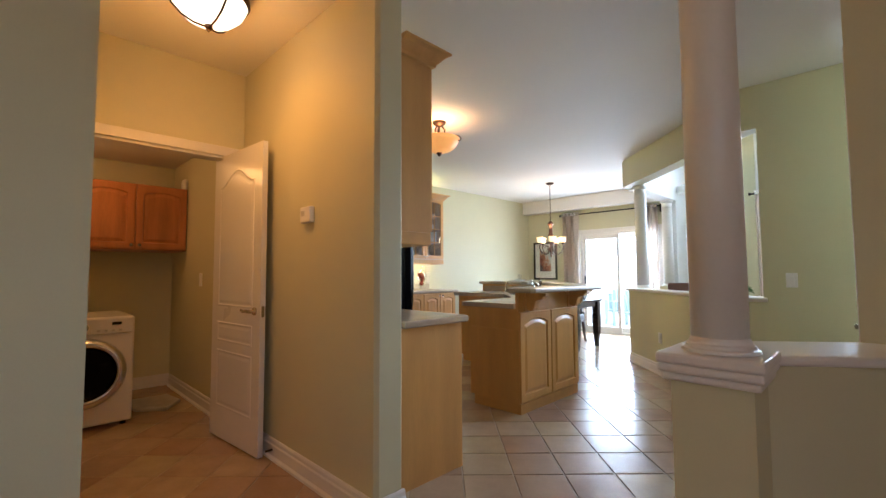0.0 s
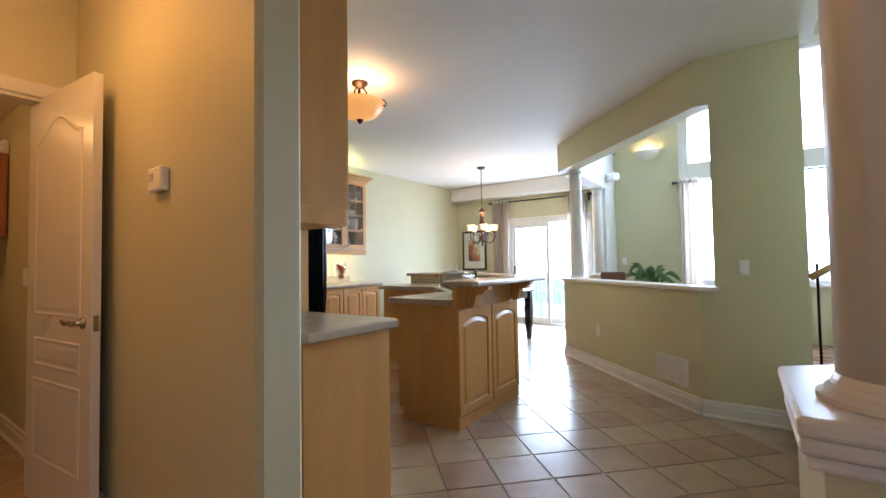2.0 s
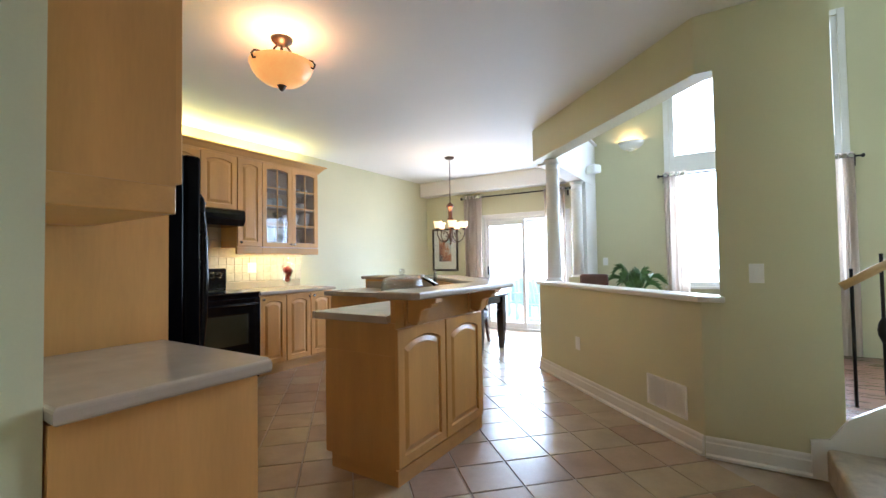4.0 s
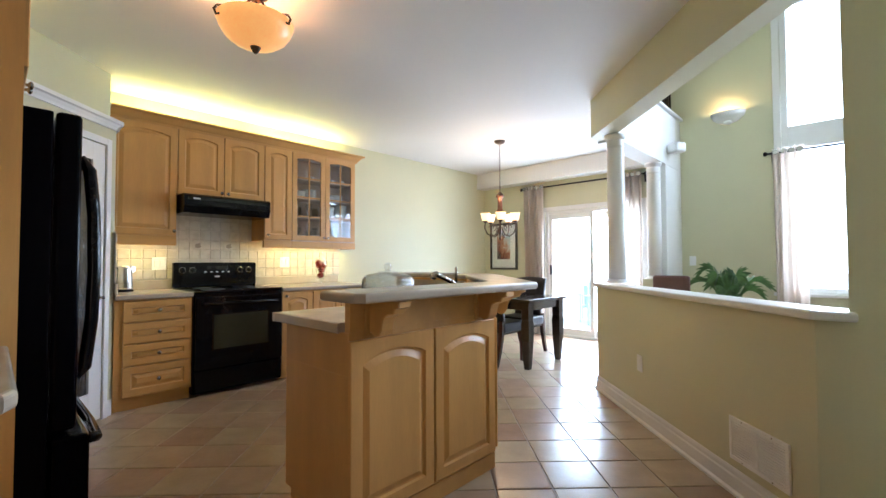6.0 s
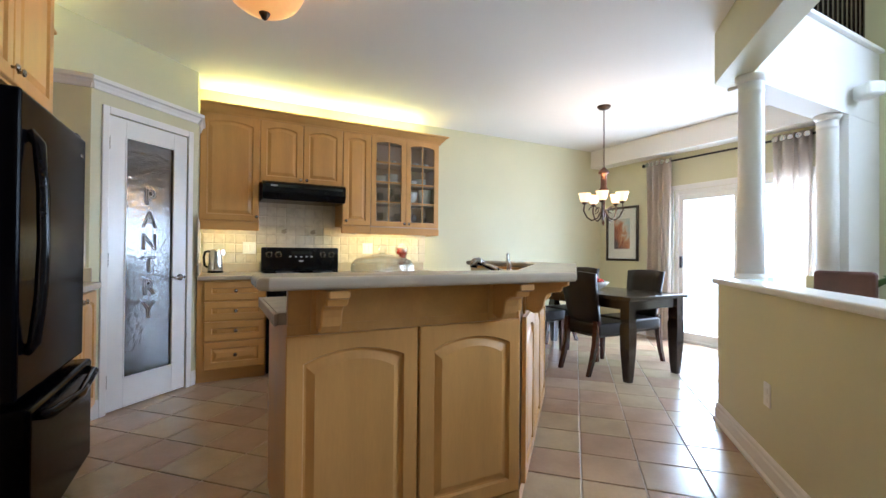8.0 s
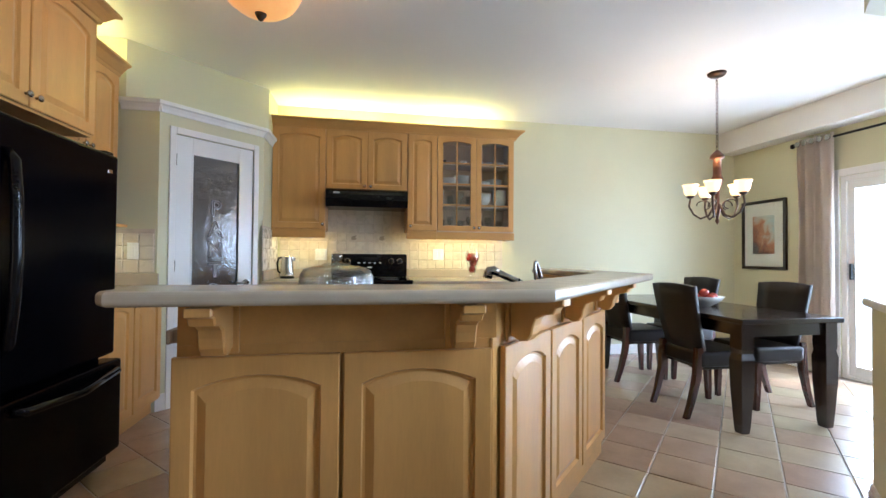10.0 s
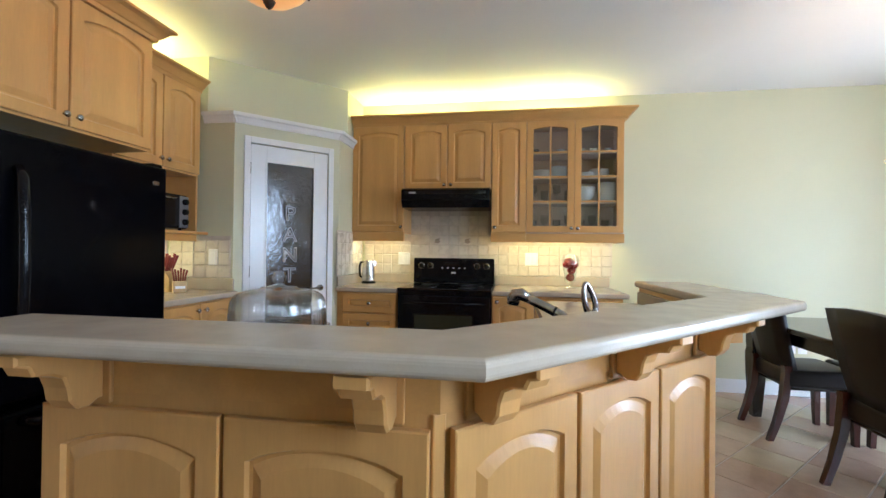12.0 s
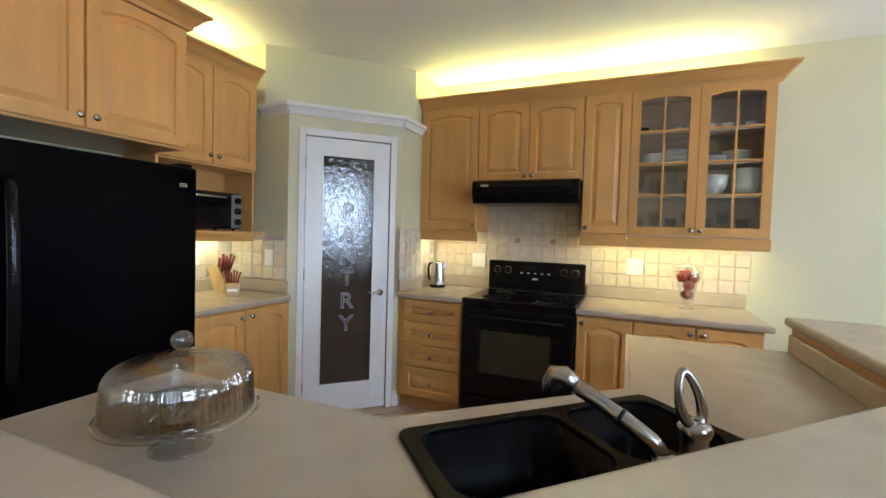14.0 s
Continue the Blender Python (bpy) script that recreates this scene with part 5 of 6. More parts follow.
splash_wall("backsplash_stove", face(-4.72, 3.625, 90), 0, 2.388, 1.002, 1.70, lambda x, z: z > 1.31 and not 0.49 < x < 1.28)
splash_wall("backsplash_side", face(-4.05, 3.60, 180), 0.0, 0.64, 1.002, 1.40, lambda x, z: x > 0.36 and z > 1.33)
splash_wall("backsplash_fridge", face(-2.71, 2.46, 180), 0.0, 0.765, 1.002, 1.32)
splash_wall("backsplash_corner", face(-3.50, 2.485, 90), 0.0, 0.51, 1.002, 1.32)

for y, z, w in ((4.038, 1.15, 0.12), (5.278, 1.16, 0.12)):
    wall_plate("light_switch", "white double switch plate on the tiled backsplash", face(-4.704, y, 90, z), w, 0.12, 2)
wall_plate("light_switch", "white switch plate on the corner backsplash", face(-3.484, 2.86, 90, 1.16), 0.075, 0.12, 1)
wall_plate("wall_outlet", "white outlet plate behind the knife block", face(-3.18, 2.476, 180, 1.16), 0.075, 0.12, 1, True)

# ---- small things on the counters ----
ket = thing("kettle", "brushed steel electric kettle on the worktop", "kettle", Matrix.Translation((-4.50, 3.74, 0.911)))
part("body", lathe([(0.062, 0.02), (0.064, 0.03), (0.058, 0.12), (0.052, 0.20), (0.05, 0.215), (0.03, 0.222), (0.0, 0.224)], 28), STEEL, ket)
part("base", lathe([(0.068, 0), (0.068, 0.014), (0.062, 0.02)], 28), BLACK, ket)
part("handle", tube([(-0.01, -0.05, 0.205), (-0.015, -0.085, 0.20), (-0.015, -0.098, 0.15), (-0.012, -0.09, 0.07), (-0.01, -0.062, 0.05)], 0.010, 8), BLACK, ket)
part("spout", prism([(0.0, 0.05), (0.02, 0.045), (0.0, 0.075), (-0.02, 0.045)], 0.17, 0.212), STEEL, ket)

jar = thing("apothecary_jar", "footed clear glass jar filled with red apples", "jar", Matrix.Translation((-4.47, 5.605, 0.911)))
part("glass_body", lathe([(0.05, 0), (0.05, 0.006), (0.014, 0.014), (0.014, 0.03), (0.03, 0.045), (0.045, 0.06), (0.048, 0.10), (0.060, 0.16), (0.078, 0.20), (0.08, 0.25), (0.065, 0.275), (0.062, 0.275), (0.075, 0.25), (0.056, 0.162), (0.044, 0.10), (0.04, 0.065), (0.0, 0.05)], 28), THIN, jar)
part("lid", lathe([(0.066, 0.277), (0.066, 0.284), (0.045, 0.30), (0.012, 0.31), (0.01, 0.325), (0.02, 0.34), (0.012, 0.358), (0.0, 0.36)], 24), THIN, jar)
for x, y, z in ((0, 0, 0.097), (0.004, 0.010, 0.160), (0.02, -0.032, 0.212), (-0.012, 0.036, 0.208), (-0.022, -0.012, 0.238)):
    whole("apple", ball(bmesh.new(), (0, 0, 0), 0.037, 0.92), RED, "red apple inside the glass jar", "apple", Matrix.Translation((-4.47 + x, 5.605 + y, 0.911 + z)), "apples in the jar")

kb = thing("knife_block", "light wooden knife block with red-handled knives", "knife block", Matrix.Translation((-3.29, 2.62, 0.911)) @ Matrix.Rotation(radians(10), 4, "Z"))
bm = bmesh.new()
pts = [(0, 0), (-0.085, 0), (-0.085, 0.09), (-0.02, 0.20), (0.05, 0.16)]
bm = extrude_profile([(y + 0.02, z) for y, z in pts], 0.10)
for v in bm.verts:
    v.co = Vector((v.co.x - 0.05, -v.co.y, v.co.z))
bmesh.ops.recalc_face_normals(bm, faces=bm.faces)
part("block", bm, BAMBOO, kb)
for i in range(4):
    for j in range(2):
        x, y = -0.034 + i * 0.023, 0.005 + j * 0.035
        part("knife_handle", tube([(x, y - 0.01, 0.15), (x + (i - 1.5) * 0.006, y + 0.012, 0.205 + 0.014 * j), (x + (i - 1.5) * 0.010, y + 0.022, 0.245 + 0.014 * ((i + j) % 3))], [0.009, 0.008, 0.010], 8), REDH, kb)
sk = thing("steak_knife_block", "small pale wooden block of red-handled steak knives", "knife block", Matrix.Translation((-3.235, 2.79, 0.911)) @ Matrix.Rotation(radians(-42), 4, "Z"))
part("block", one(-0.042, 0.042, -0.035, 0.035, 0.0, 0.082, 0.006), BAMBOO, sk)
part("label_plate", one(-0.030, 0.030, 0.0352, 0.037, 0.030, 0.048), PLASTIC, sk, "white printed label")
for i in range(6):
    x = -0.032 + 0.0128 * i
    part("knife_handle", tube([(x, 0.005 * (i % 2), 0.081), (x * 1.15, -0.006, 0.12), (x * 1.5, -0.014, 0.155 + 0.008 * (i % 3))], [0.0055, 0.006, 0.0075], 8), REDH, sk)

dome = thing("cake_stand", "clear ribbed glass cake stand with a domed lid", "cake stand", Matrix.Translation((-1.745, 4.392, 0.911)))
part("stand", lathe([(0.060, 0), (0.060, 0.005), (0.048, 0.010), (0.034, 0.020), (0.022, 0.040), (0.022, 0.052), (0.034, 0.062), (0.09, 0.067), (0.137, 0.069), (0.150, 0.075), (0.150, 0.079), (0.140, 0.080), (0.0, 0.076)], 48), CRYSTAL, dome)
part("dome", lathe([(0.137, 0.081), (0.136, 0.09), (0.134, 0.135), (0.131, 0.155), (0.122, 0.171), (0.108, 0.180), (0.085, 0.187), (0.055, 0.191), (0.050, 0.197), (0.024, 0.199), (0.010, 0.206),
                    (0.0, 0.2065), (0.0, 0.194), (0.048, 0.188), (0.084, 0.182), (0.105, 0.175), (0.118, 0.167), (0.127, 0.153), (0.130, 0.135), (0.1315, 0.09), (0.132, 0.081), (0.137, 0.081)], 384, None, (0, 0, 0), 64, 0.024, True, 6), CRYSTAL, dome, "ribbed clear glass dome")
part("knob", ball(bmesh.new(), (0, 0, 0.224), 0.021, 0.95, 16), CRYSTAL, dome)

# ---- dining table and chairs ----
table = thing("dining_table", "dark espresso wooden dining table", "table", Matrix.Translation((-3.335, 7.27, 0)))
TL, TW = 0.90, 0.40
part("tabletop", one(-TL, TL, -TW, TW, 0.715, 0.75, 0.006), ESPRESSO, table)
part("apron", boxes((-TL + 0.1, TL - 0.1, -TW + 0.05, -TW + 0.07, 0.63, 0.714), (-TL + 0.1, TL - 0.1, TW - 0.07, TW - 0.05, 0.63, 0.714), (-TL + 0.05, -TL + 0.07, -TW + 0.1, TW - 0.1, 0.63, 0.714), (TL - 0.07, TL - 0.05, -TW + 0.1, TW - 0.1, 0.63, 0.714)), ESPRESSO, table)
for sx in (-1, 1):
    for sy in (-1, 1):
        bm = bmesh.new()
        cx, cy = sx * (TL - 0.075), sy * (TW - 0.07)
        lv = []
        for z, r in ((0, 0.028), (0.05, 0.033), (0.30, 0.047), (0.48, 0.05), (0.52, 0.042), (0.55, 0.046), (0.714, 0.046)):
            lv.append([bm.verts.new((cx + ax * r, cy + ay * r, z)) for ax, ay in ((-1, -1), (1, -1), (1, 1), (-1, 1))])
        for a, b in zip(lv, lv[1:]):
            for i in range(4):
                bm.faces.new((a[i], a[(i + 1) % 4], b[(i + 1) % 4], b[i]))
        bm.faces.new(lv[0][::-1])
        bm.faces.new(lv[-1])
        part("leg", bm, ESPRESSO, table)

chair = thing("dining_chair", "dark leather dining chair with espresso legs at the table", "chair", Matrix.Translation((-2.965, 6.83, 0)), "chairs round the table")
# local: back at y=0, seat reaches to +y
part("seat", one(-0.215, 0.215, 0.02, 0.45, 0.36, 0.475, 0.025, 3), LEATHER, chair, "padded dark leather seat")
part("seat_rail", boxes((-0.2, 0.2, 0.04, 0.44, 0.345, 0.37)), ESPRESSO, chair)
bm = bmesh.new()
rows = []
for k in range(7):
    f = k / 6
    z = 0.47 + 0.47 * f
    y = 0.03 - 0.07 * f - 0.03 * math.sin(math.pi * f * 0.5) + 0.015
    hw = 0.185 + 0.03 * f
    ring = []
    for ax, ay in ((-1, 0.0), (-0.5, -0.012), (0, -0.018), (0.5, -0.012), (1, 0.0), (1, 0.04), (0.5, 0.03), (0, 0.025), (-0.5, 0.03), (-1, 0.04)):
        ring.append(bm.verts.new((ax * hw, y + ay, z + (0.015 * (1 - ax * ax) if k == 6 else 0))))
    rows.append(ring)
for a, b in zip(rows, rows[1:]):
    for i in range(10):
        bm.faces.new((a[i], a[(i + 1) % 10], b[(i + 1) % 10], b[i])).smooth = True
bm.faces.new(rows[0][::-1])
bm.faces.new(rows[-1])
part("backrest", bm, LEATHER, chair, "padded dark leather backrest")
for sx in (-1, 1):
    for pts in (((-0.075, 0.0, 0.017), (-0.035, 0.12, 0.019), (0.005, 0.28, 0.022), (0.022, 0.44, 0.024), (0.02, 0.50, 0.022)), ((0.425, 0.0, 0.016), (0.42, 0.20, 0.02), (0.415, 0.365, 0.024))):
        bm = bmesh.new()
        lv = [[bm.verts.new((sx * (0.178 + 0.012 * z) + ax * r, y + ay * r, z)) for ax, ay in ((-1, -1), (1, -1), (1, 1), (-1, 1))] for y, z, r in pts]
        for la, lb in zip(lv, lv[1:]):
            for i in range(4):
                bm.faces.new((la[i], la[(i + 1) % 4], lb[(i + 1) % 4], lb[i]))
        bm.faces.new(lv[0][::-1])
        bm.faces.new(lv[-1])
        part("leg", bm, MAHOG, chair, "square tapered mahogany leg")
for x, y, rz in ((-3.87, 6.86, 0), (-3.03, 7.83, 180), (-3.87, 7.80, 180)):
    copy_thing(chair, face(x, y, rz))
whole("fruit_bowl", lathe([(0.05, 0), (0.055, 0.006), (0.11, 0.04), (0.15, 0.085), (0.143, 0.085), (0.10, 0.045), (0.0, 0.012)], 32), CHINA, "white china bowl of red apples on the table", "bowl", Matrix.Translation((-3.14, 7.21, 0.751)))
for x, y, z in ((0.0, 0.0, 0.055), (0.062, 0.01, 0.072), (-0.055, 0.03, 0.072), (-0.02, -0.06, 0.072), (0.03, -0.02, 0.112), (0.03, 0.06, 0.08)):
    whole("apple", ball(bmesh.new(), (0, 0, 0), 0.037, 0.92), RED, "red apple in the white bowl", "apple", Matrix.Translation((-3.14 + x, 7.21 + y, 0.751 + z)), "apples in the bowl")

# framed picture: abstract washes of colour on a white mat
pic = thing("framed_picture", "black-framed abstract print in rust and blue", "picture", Matrix.Translation((-4.30, 9.045, 1.42)))
part("frame", boxes((-0.28, -0.245, -0.03, 0, -0.40, 0.40), (0.245, 0.28, -0.03, 0, -0.40, 0.40), (-0.245, 0.245, -0.03, 0, 0.365, 0.40), (-0.245, 0.245, -0.03, 0, -0.40, -0.365), bevel=0.004), ESPRESSO, pic)
part("mat", one(-0.245, 0.245, -0.014, -0.008, -0.365, 0.365), PAPER, pic)
art = bpy.data.materials.new("abstract_print")
art.use_nodes = True
an, al = art.node_tree.nodes, art.node_tree.links.new
co, nz, rp = an.new("ShaderNodeTexCoord"), an.new("ShaderNodeTexNoise"), an.new("ShaderNodeValToRGB")
nz.inputs["Scale"].default_value, nz.inputs["Detail"].default_value, nz.inputs["Distortion"].default_value = 9, 5, 0.6
al(co.outputs["Object"], nz.inputs["Vector"])
xyz, slope, wash = an.new("ShaderNodeSeparateXYZ"), an.new("ShaderNodeMath"), an.new("ShaderNodeMath")
slope.operation, wash.operation = "MULTIPLY_ADD", "MULTIPLY_ADD"
al(co.outputs["Object"], xyz.inputs[0])
al(xyz.outputs["X"], slope.inputs[0])
slope.inputs[1].default_value = 1.5
al(nz.outputs["Fac"], slope.inputs[2])
al(xyz.outputs["Z"], wash.inputs[0])
wash.inputs[1].default_value = 0.9
al(slope.outputs[0], wash.inputs[2])
al(wash.outputs[0], rp.inputs[0])
el = rp.color_ramp.elements
el[0].position, el[0].color, el[1].position, el[1].color = 0.16, (0.10, 0.07, 0.08, 1), 0.86, (0.52, 0.66, 0.68, 1)
for p, cc in ((0.30, (0.26, 0.07, 0.04, 1)), (0.46, (0.50, 0.18, 0.08, 1)), (0.58, (0.58, 0.36, 0.24, 1)), (0.68, (0.66, 0.60, 0.54, 1))):
    e = el.new(p)
    e.color = cc
al(rp.outputs[0], an["Principled BSDF"].inputs["Base Color"])
part("print", one(-0.135, 0.135, -0.018, -0.013, -0.22, 0.22), art, pic)
part("glazing", one(-0.245, 0.245, -0.022, -0.020, -0.365, 0.365), GLASS, pic).visible_shadow = False

# ---- curtains ----


def curtain(name, label, x0, x1, y, z0, z1, folds, material_=None):
    bm = bmesh.new()
    n = folds * 8
    rows = []
    for j in range(9):
        z = z1 + (z0 - z1) * j / 8
        row = []
        for i in range(n + 1):
            f = i / n
            a = 2 * math.pi * folds * f
            amp = 0.032 * (1 + 0.25 * math.sin(3.1 * f + j * 0.25))
            row.append(bm.verts.new((x0 + (x1 - x0) * f + 0.012 * math.sin(a * 0.5 + j * 0.3), y + amp * math.sin(a + 0.12 * j), z)))
        rows.append(row)
    for a, b in zip(rows, rows[1:]):
        for i in range(n):
            bm.faces.new((a[i], a[i + 1], b[i + 1], b[i])).smooth = True
    bmesh.ops.solidify(bm, geom=bm.faces[:], thickness=0.004)
    c = thing(name, label, "curtain")
    part("panel", bm, material_ or CURTAIN, c)
    for k in range(folds):
        x = x0 + (x1 - x0) * (k + 0.5) / folds
        part("grommet", lathe([(0.026, -0.003), (0.030, 0.0), (0.026, 0.003), (0.02, 0.0)], 14), NICKEL, c, "", Matrix.Translation((x, y - 0.035, z1 - 0.045)) @ Matrix.Rotation(radians(90), 4, "X"))
    return c


def rod(name, label, x0, x1, y, z):
    r = thing(name, label, "curtain rod")
    part("bar", tube([(x0, y, z), (x1, y, z)], 0.012, 10), IRON, r)
    for x in (x0, x1):
        part("finial", lathe([(0.0, -0.02), (0.022, -0.012), (0.026, 0.0), (0.022, 0.012), (0.0, 0.02)], 12), IRON, r, "", Matrix.Translation((x, y, z)) @ Matrix.Rotation(radians(90), 4, "Y"))
    for x in (x0 + 0.06, x1 - 0.06):
        part("bracket", boxes((x - 0.008, x + 0.008, y - 0.012, 9.047, z - 0.008, z + 0.006), (x - 0.012, x + 0.012, 9.038, 9.048, z - 0.10, z + 0.04)), IRON, r)


rod("curtain_rod", "black iron curtain rod over the patio doors", -3.88, -1.90, 8.95, 2.335)
curtain("curtain", "taupe grommet curtain panel at the patio doors", -3.84, -3.47, 8.95, 0.02, 2.38, 5)
curtain("curtain", "taupe grommet curtain panel at the patio doors", -2.33, -1.98, 8.95, 0.02, 2.38, 5)
rod("curtain_rod", "black iron curtain rod at the tall window", -0.64, 1.50, 8.95, 2.36)
curtain("curtain", "taupe grommet curtain panel at the tall window", -0.58, -0.30, 8.95, 0.02, 2.41, 4)
curtain("curtain", "taupe grommet curtain panel at the tall window", 1.18, 1.42, 8.95, 0.02, 2.41, 4)

# ---- living room things seen over the half wall ----
arm = thing("armchair", "brown leather high-backed chair behind the half wall", "chair", face(-1.22, 7.45, 0))
part("backrest", one(-0.16, 0.16, -0.05, 0.03, 0.42, 1.02, 0.025, 3), BROWNL, arm)
part("seat", one(-0.22, 0.22, 0.031, 0.50, 0.36, 0.47, 0.03, 3), BROWNL, arm)
for sx in (-0.17, 0.17):
    for y in (0.06, 0.45):
        part("leg", one(sx - 0.02, sx + 0.02, y - 0.02, y + 0.02, 0, 0.36), ESPRESSO, arm)
palm = thing("potted_palm", "green parlour palm in a dark pot", "plant", Matrix.Translation((-0.80, 7.72, 0)))
part("pot", lathe([(0.13, 0), (0.17, 0.30), (0.18, 0.34), (0.165, 0.34), (0.15, 0.29), (0.0, 0.28)], 24), BRONZE, palm)
rng = random.Random(4)
for k in range(12):
    a, lean = 0.3 + 6.28 * k / 6.5 + rng.uniform(-0.25, 0.25), rng.uniform(0.10, 0.26) if k < 6 else rng.uniform(0.20, 0.36)
    top = rng.uniform(0.96, 1.10) if k < 6 else rng.uniform(0.82, 0.97)
    bm = bmesh.new()
    spine = []
    for i in range(15):
        f = i / 14
        spine.append(Vector((math.cos(a) * lean * f ** 1.8, math.sin(a) * lean * f ** 1.8, 0.28 + (top - 0.28) * math.sin(f * 1.95) / math.sin(1.75))))
    tube(spine, [0.006 - 0.0003 * i for i in range(15)], 5, bm)
    for i in range(5, 15):
        for half in (0, 0.33, 0.66):
            p = spine[i] if not half or i == 14 else spine[i].lerp(spine[i + 1], half)
            d = (spine[min(i + 1, 14)] - spine[i - 1]).normalized()
            side = d.cross(Vector((0, 0, 1))).normalized()
            for s in (-1, 1):
                ln = 0.155 * (1.12 - abs(i - 8) / 9) * rng.uniform(0.8, 1.1)
                mid = p + side * s * ln * 0.30 + d * ln * 0.42 + Vector((0, 0, 0.016))
                tip = p + side * s * ln * 0.55 + d * ln * 0.85 - Vector((0, 0, ln * 0.16))
                w = d.cross(side * s + Vector((0, 0, 0.3))).cross(tip - p).normalized() * 0.0036
                v = [bm.verts.new(q) for q in (p, mid + w, tip, mid - w)]
                bm.faces.new((v[0], v[1], v[2]))
                bm.faces.new((v[0], v[2], v[3]))
    part("frond", bm, LEAF, palm)
sc = thing("wall_sconce", "white half-bowl wall sconce lighting the wall above", "sconce", Matrix.Translation((-1.0, 9.048, 2.90)))
bm = bmesh.new()
rings = []
for r, z in ((0.03, -0.09), (0.10, -0.07), (0.16, -0.02), (0.185, 0.045), (0.18, 0.045), (0.15, -0.015), (0.09, -0.06)):
    rings.append([bm.verts.new((r * math.cos(math.pi + math.pi * i / 14), r * 0.75 * math.sin(math.pi + math.pi * i / 14), z)) for i in range(15)])
for a, b in zip(rings, rings[1:]):
    for i in range(14):
        bm.faces.new((a[i], a[i + 1], b[i + 1], b[i])).smooth = True
bmesh.ops.recalc_face_normals(bm, faces=bm.faces)
part("bowl", bm, SCON, sc)
part("finial", ball(bmesh.new(), (0, -0.05, -0.085), 0.05, 0.5, 12), SCON, sc)
spk = thing("wall_speaker", "small white loudspeaker on a wall bracket", "loudspeaker", Matrix.Translation((-1.43, 8.50, 2.49)) @ Matrix.Rotation(radians(-35), 4, "Z"))
part("cabinet", one(-0.085, 0.085, -0.07, 0.07, -0.06, 0.06, 0.025, 3), PLASTIC, spk)
part("bracket", one(-0.10, -0.06, -0.015, 0.04, -0.02, 0.02, 0.004), PLASTIC, spk)
for y in (7.508, 7.597):
    wall_plate("wall_outlet", "white outlet plate on the wall behind the dining table", face(-4.72, y, 90, 0.424), 0.07, 0.11, 1, True)
wall_plate("light_switch", "white switch plate on the living room wall", Matrix.Translation((-1.41, 9.05, 1.16)))
th = thing("thermostat", "small white thermostat on the hall wall", "thermostat", Matrix.Translation((-1.68, 2.19, 1.51)))
part("case", one(-0.065, 0.055, -0.032, 0, -0.045, 0.05, 0.008), PLASTIC, th)
part("display", one(-0.05, -0.01, -0.034, -0.031, -0.005, 0.025), PASS, th)

# ---- laundry ----
wash = thing("washing_machine", "white front-loading washing machine with a dark door", "washer", face(-3.55, 1.06, 90))
part("body", one(0, 0.62, 0.0, 0.70, 0.03, 0.845, 0.02, 3), WASHER, wash)
part("control_panel", one(0.01, 0.61, -0.016, 0.0, 0.715, 0.835, 0.008), WASHER, wash)
dr = part("door", lathe([(0.262, 0), (0.262, 0.02), (0.245, 0.04), (0.205, 0.05), (0.195, 0.04), (0.195, 0.004)], 48), CHROME, wash, "round chrome-rimmed door", Matrix.Translation((0.31, 0.0, 0.43)) @ Matrix.Rotation(radians(90), 4, "X"))
part("door_glass", lathe([(0.198, 0.03), (0.17, 0.045), (0.09, 0.03), (0.0, 0.02)], 48), SINKM, dr)
part("dial", lathe([(0.03, 0), (0.028, 0.022), (0, 0.024)], 20), CHROME, wash, "", Matrix.Translation((0.30, -0.016, 0.775)) @ Matrix.Rotation(radians(90), 4, "X"))
part("display", one(0.47, 0.53, -0.018, -0.015, 0.785, 0.805), BLACKG, wash)
for i in range(4):
    part("button", one(0.38 + i * 0.045, 0.40 + i * 0.045, -0.019, -0.015, 0.735, 0.75, 0.002, 1), PASS, wash)
for x in (0.05, 0.57):
    for y in (0.06, 0.64):
        part("foot", lathe([(0.02, 0), (0.02, 0.031)], 10), BLACK, wash, "", Matrix.Translation((x, y, 0)))
lc = thing("laundry_cabinet", "red oak laundry wall cabinet with arched doors", "cabinet", face(-4.20, 1.335, 90), "laundry wall cabinets")
part("body", one(0, 0.85, 0, 0.515, 1.40, 2.02), OAK, lc)
for x in (0.0, 0.425):
    cab_door(lc, x, 0.423, 1.405, 2.015, 0.03, (-0.03 if x == 0 else 0.03, 0.035), material_=OAK)
wt = whole("folded_cloth", prism([(-4.20, 1.74), (-4.18, 2.06), (-3.9, 2.10), (-3.7, 1.95), (-3.85, 1.74)], 0.002, 0.035, 0.012), CLOTH, "crumpled grey cloth on the laundry floor", "cloth")
det = thing("smoke_alarm", "small white alarm on the laundry wall", "alarm", Matrix.Translation((-4.25, 2.188, 2.07)) @ Matrix.Rotation(radians(90), 4, "X"))
part("case", lathe([(0.06, 0), (0.06, 0.02), (0.05, 0.035), (0.0, 0.038)], 24), PLASTIC, det)
wall_plate("light_switch", "white switch plate on the laundry wall", Matrix.Translation((-3.7, 2.19, 1.12)))

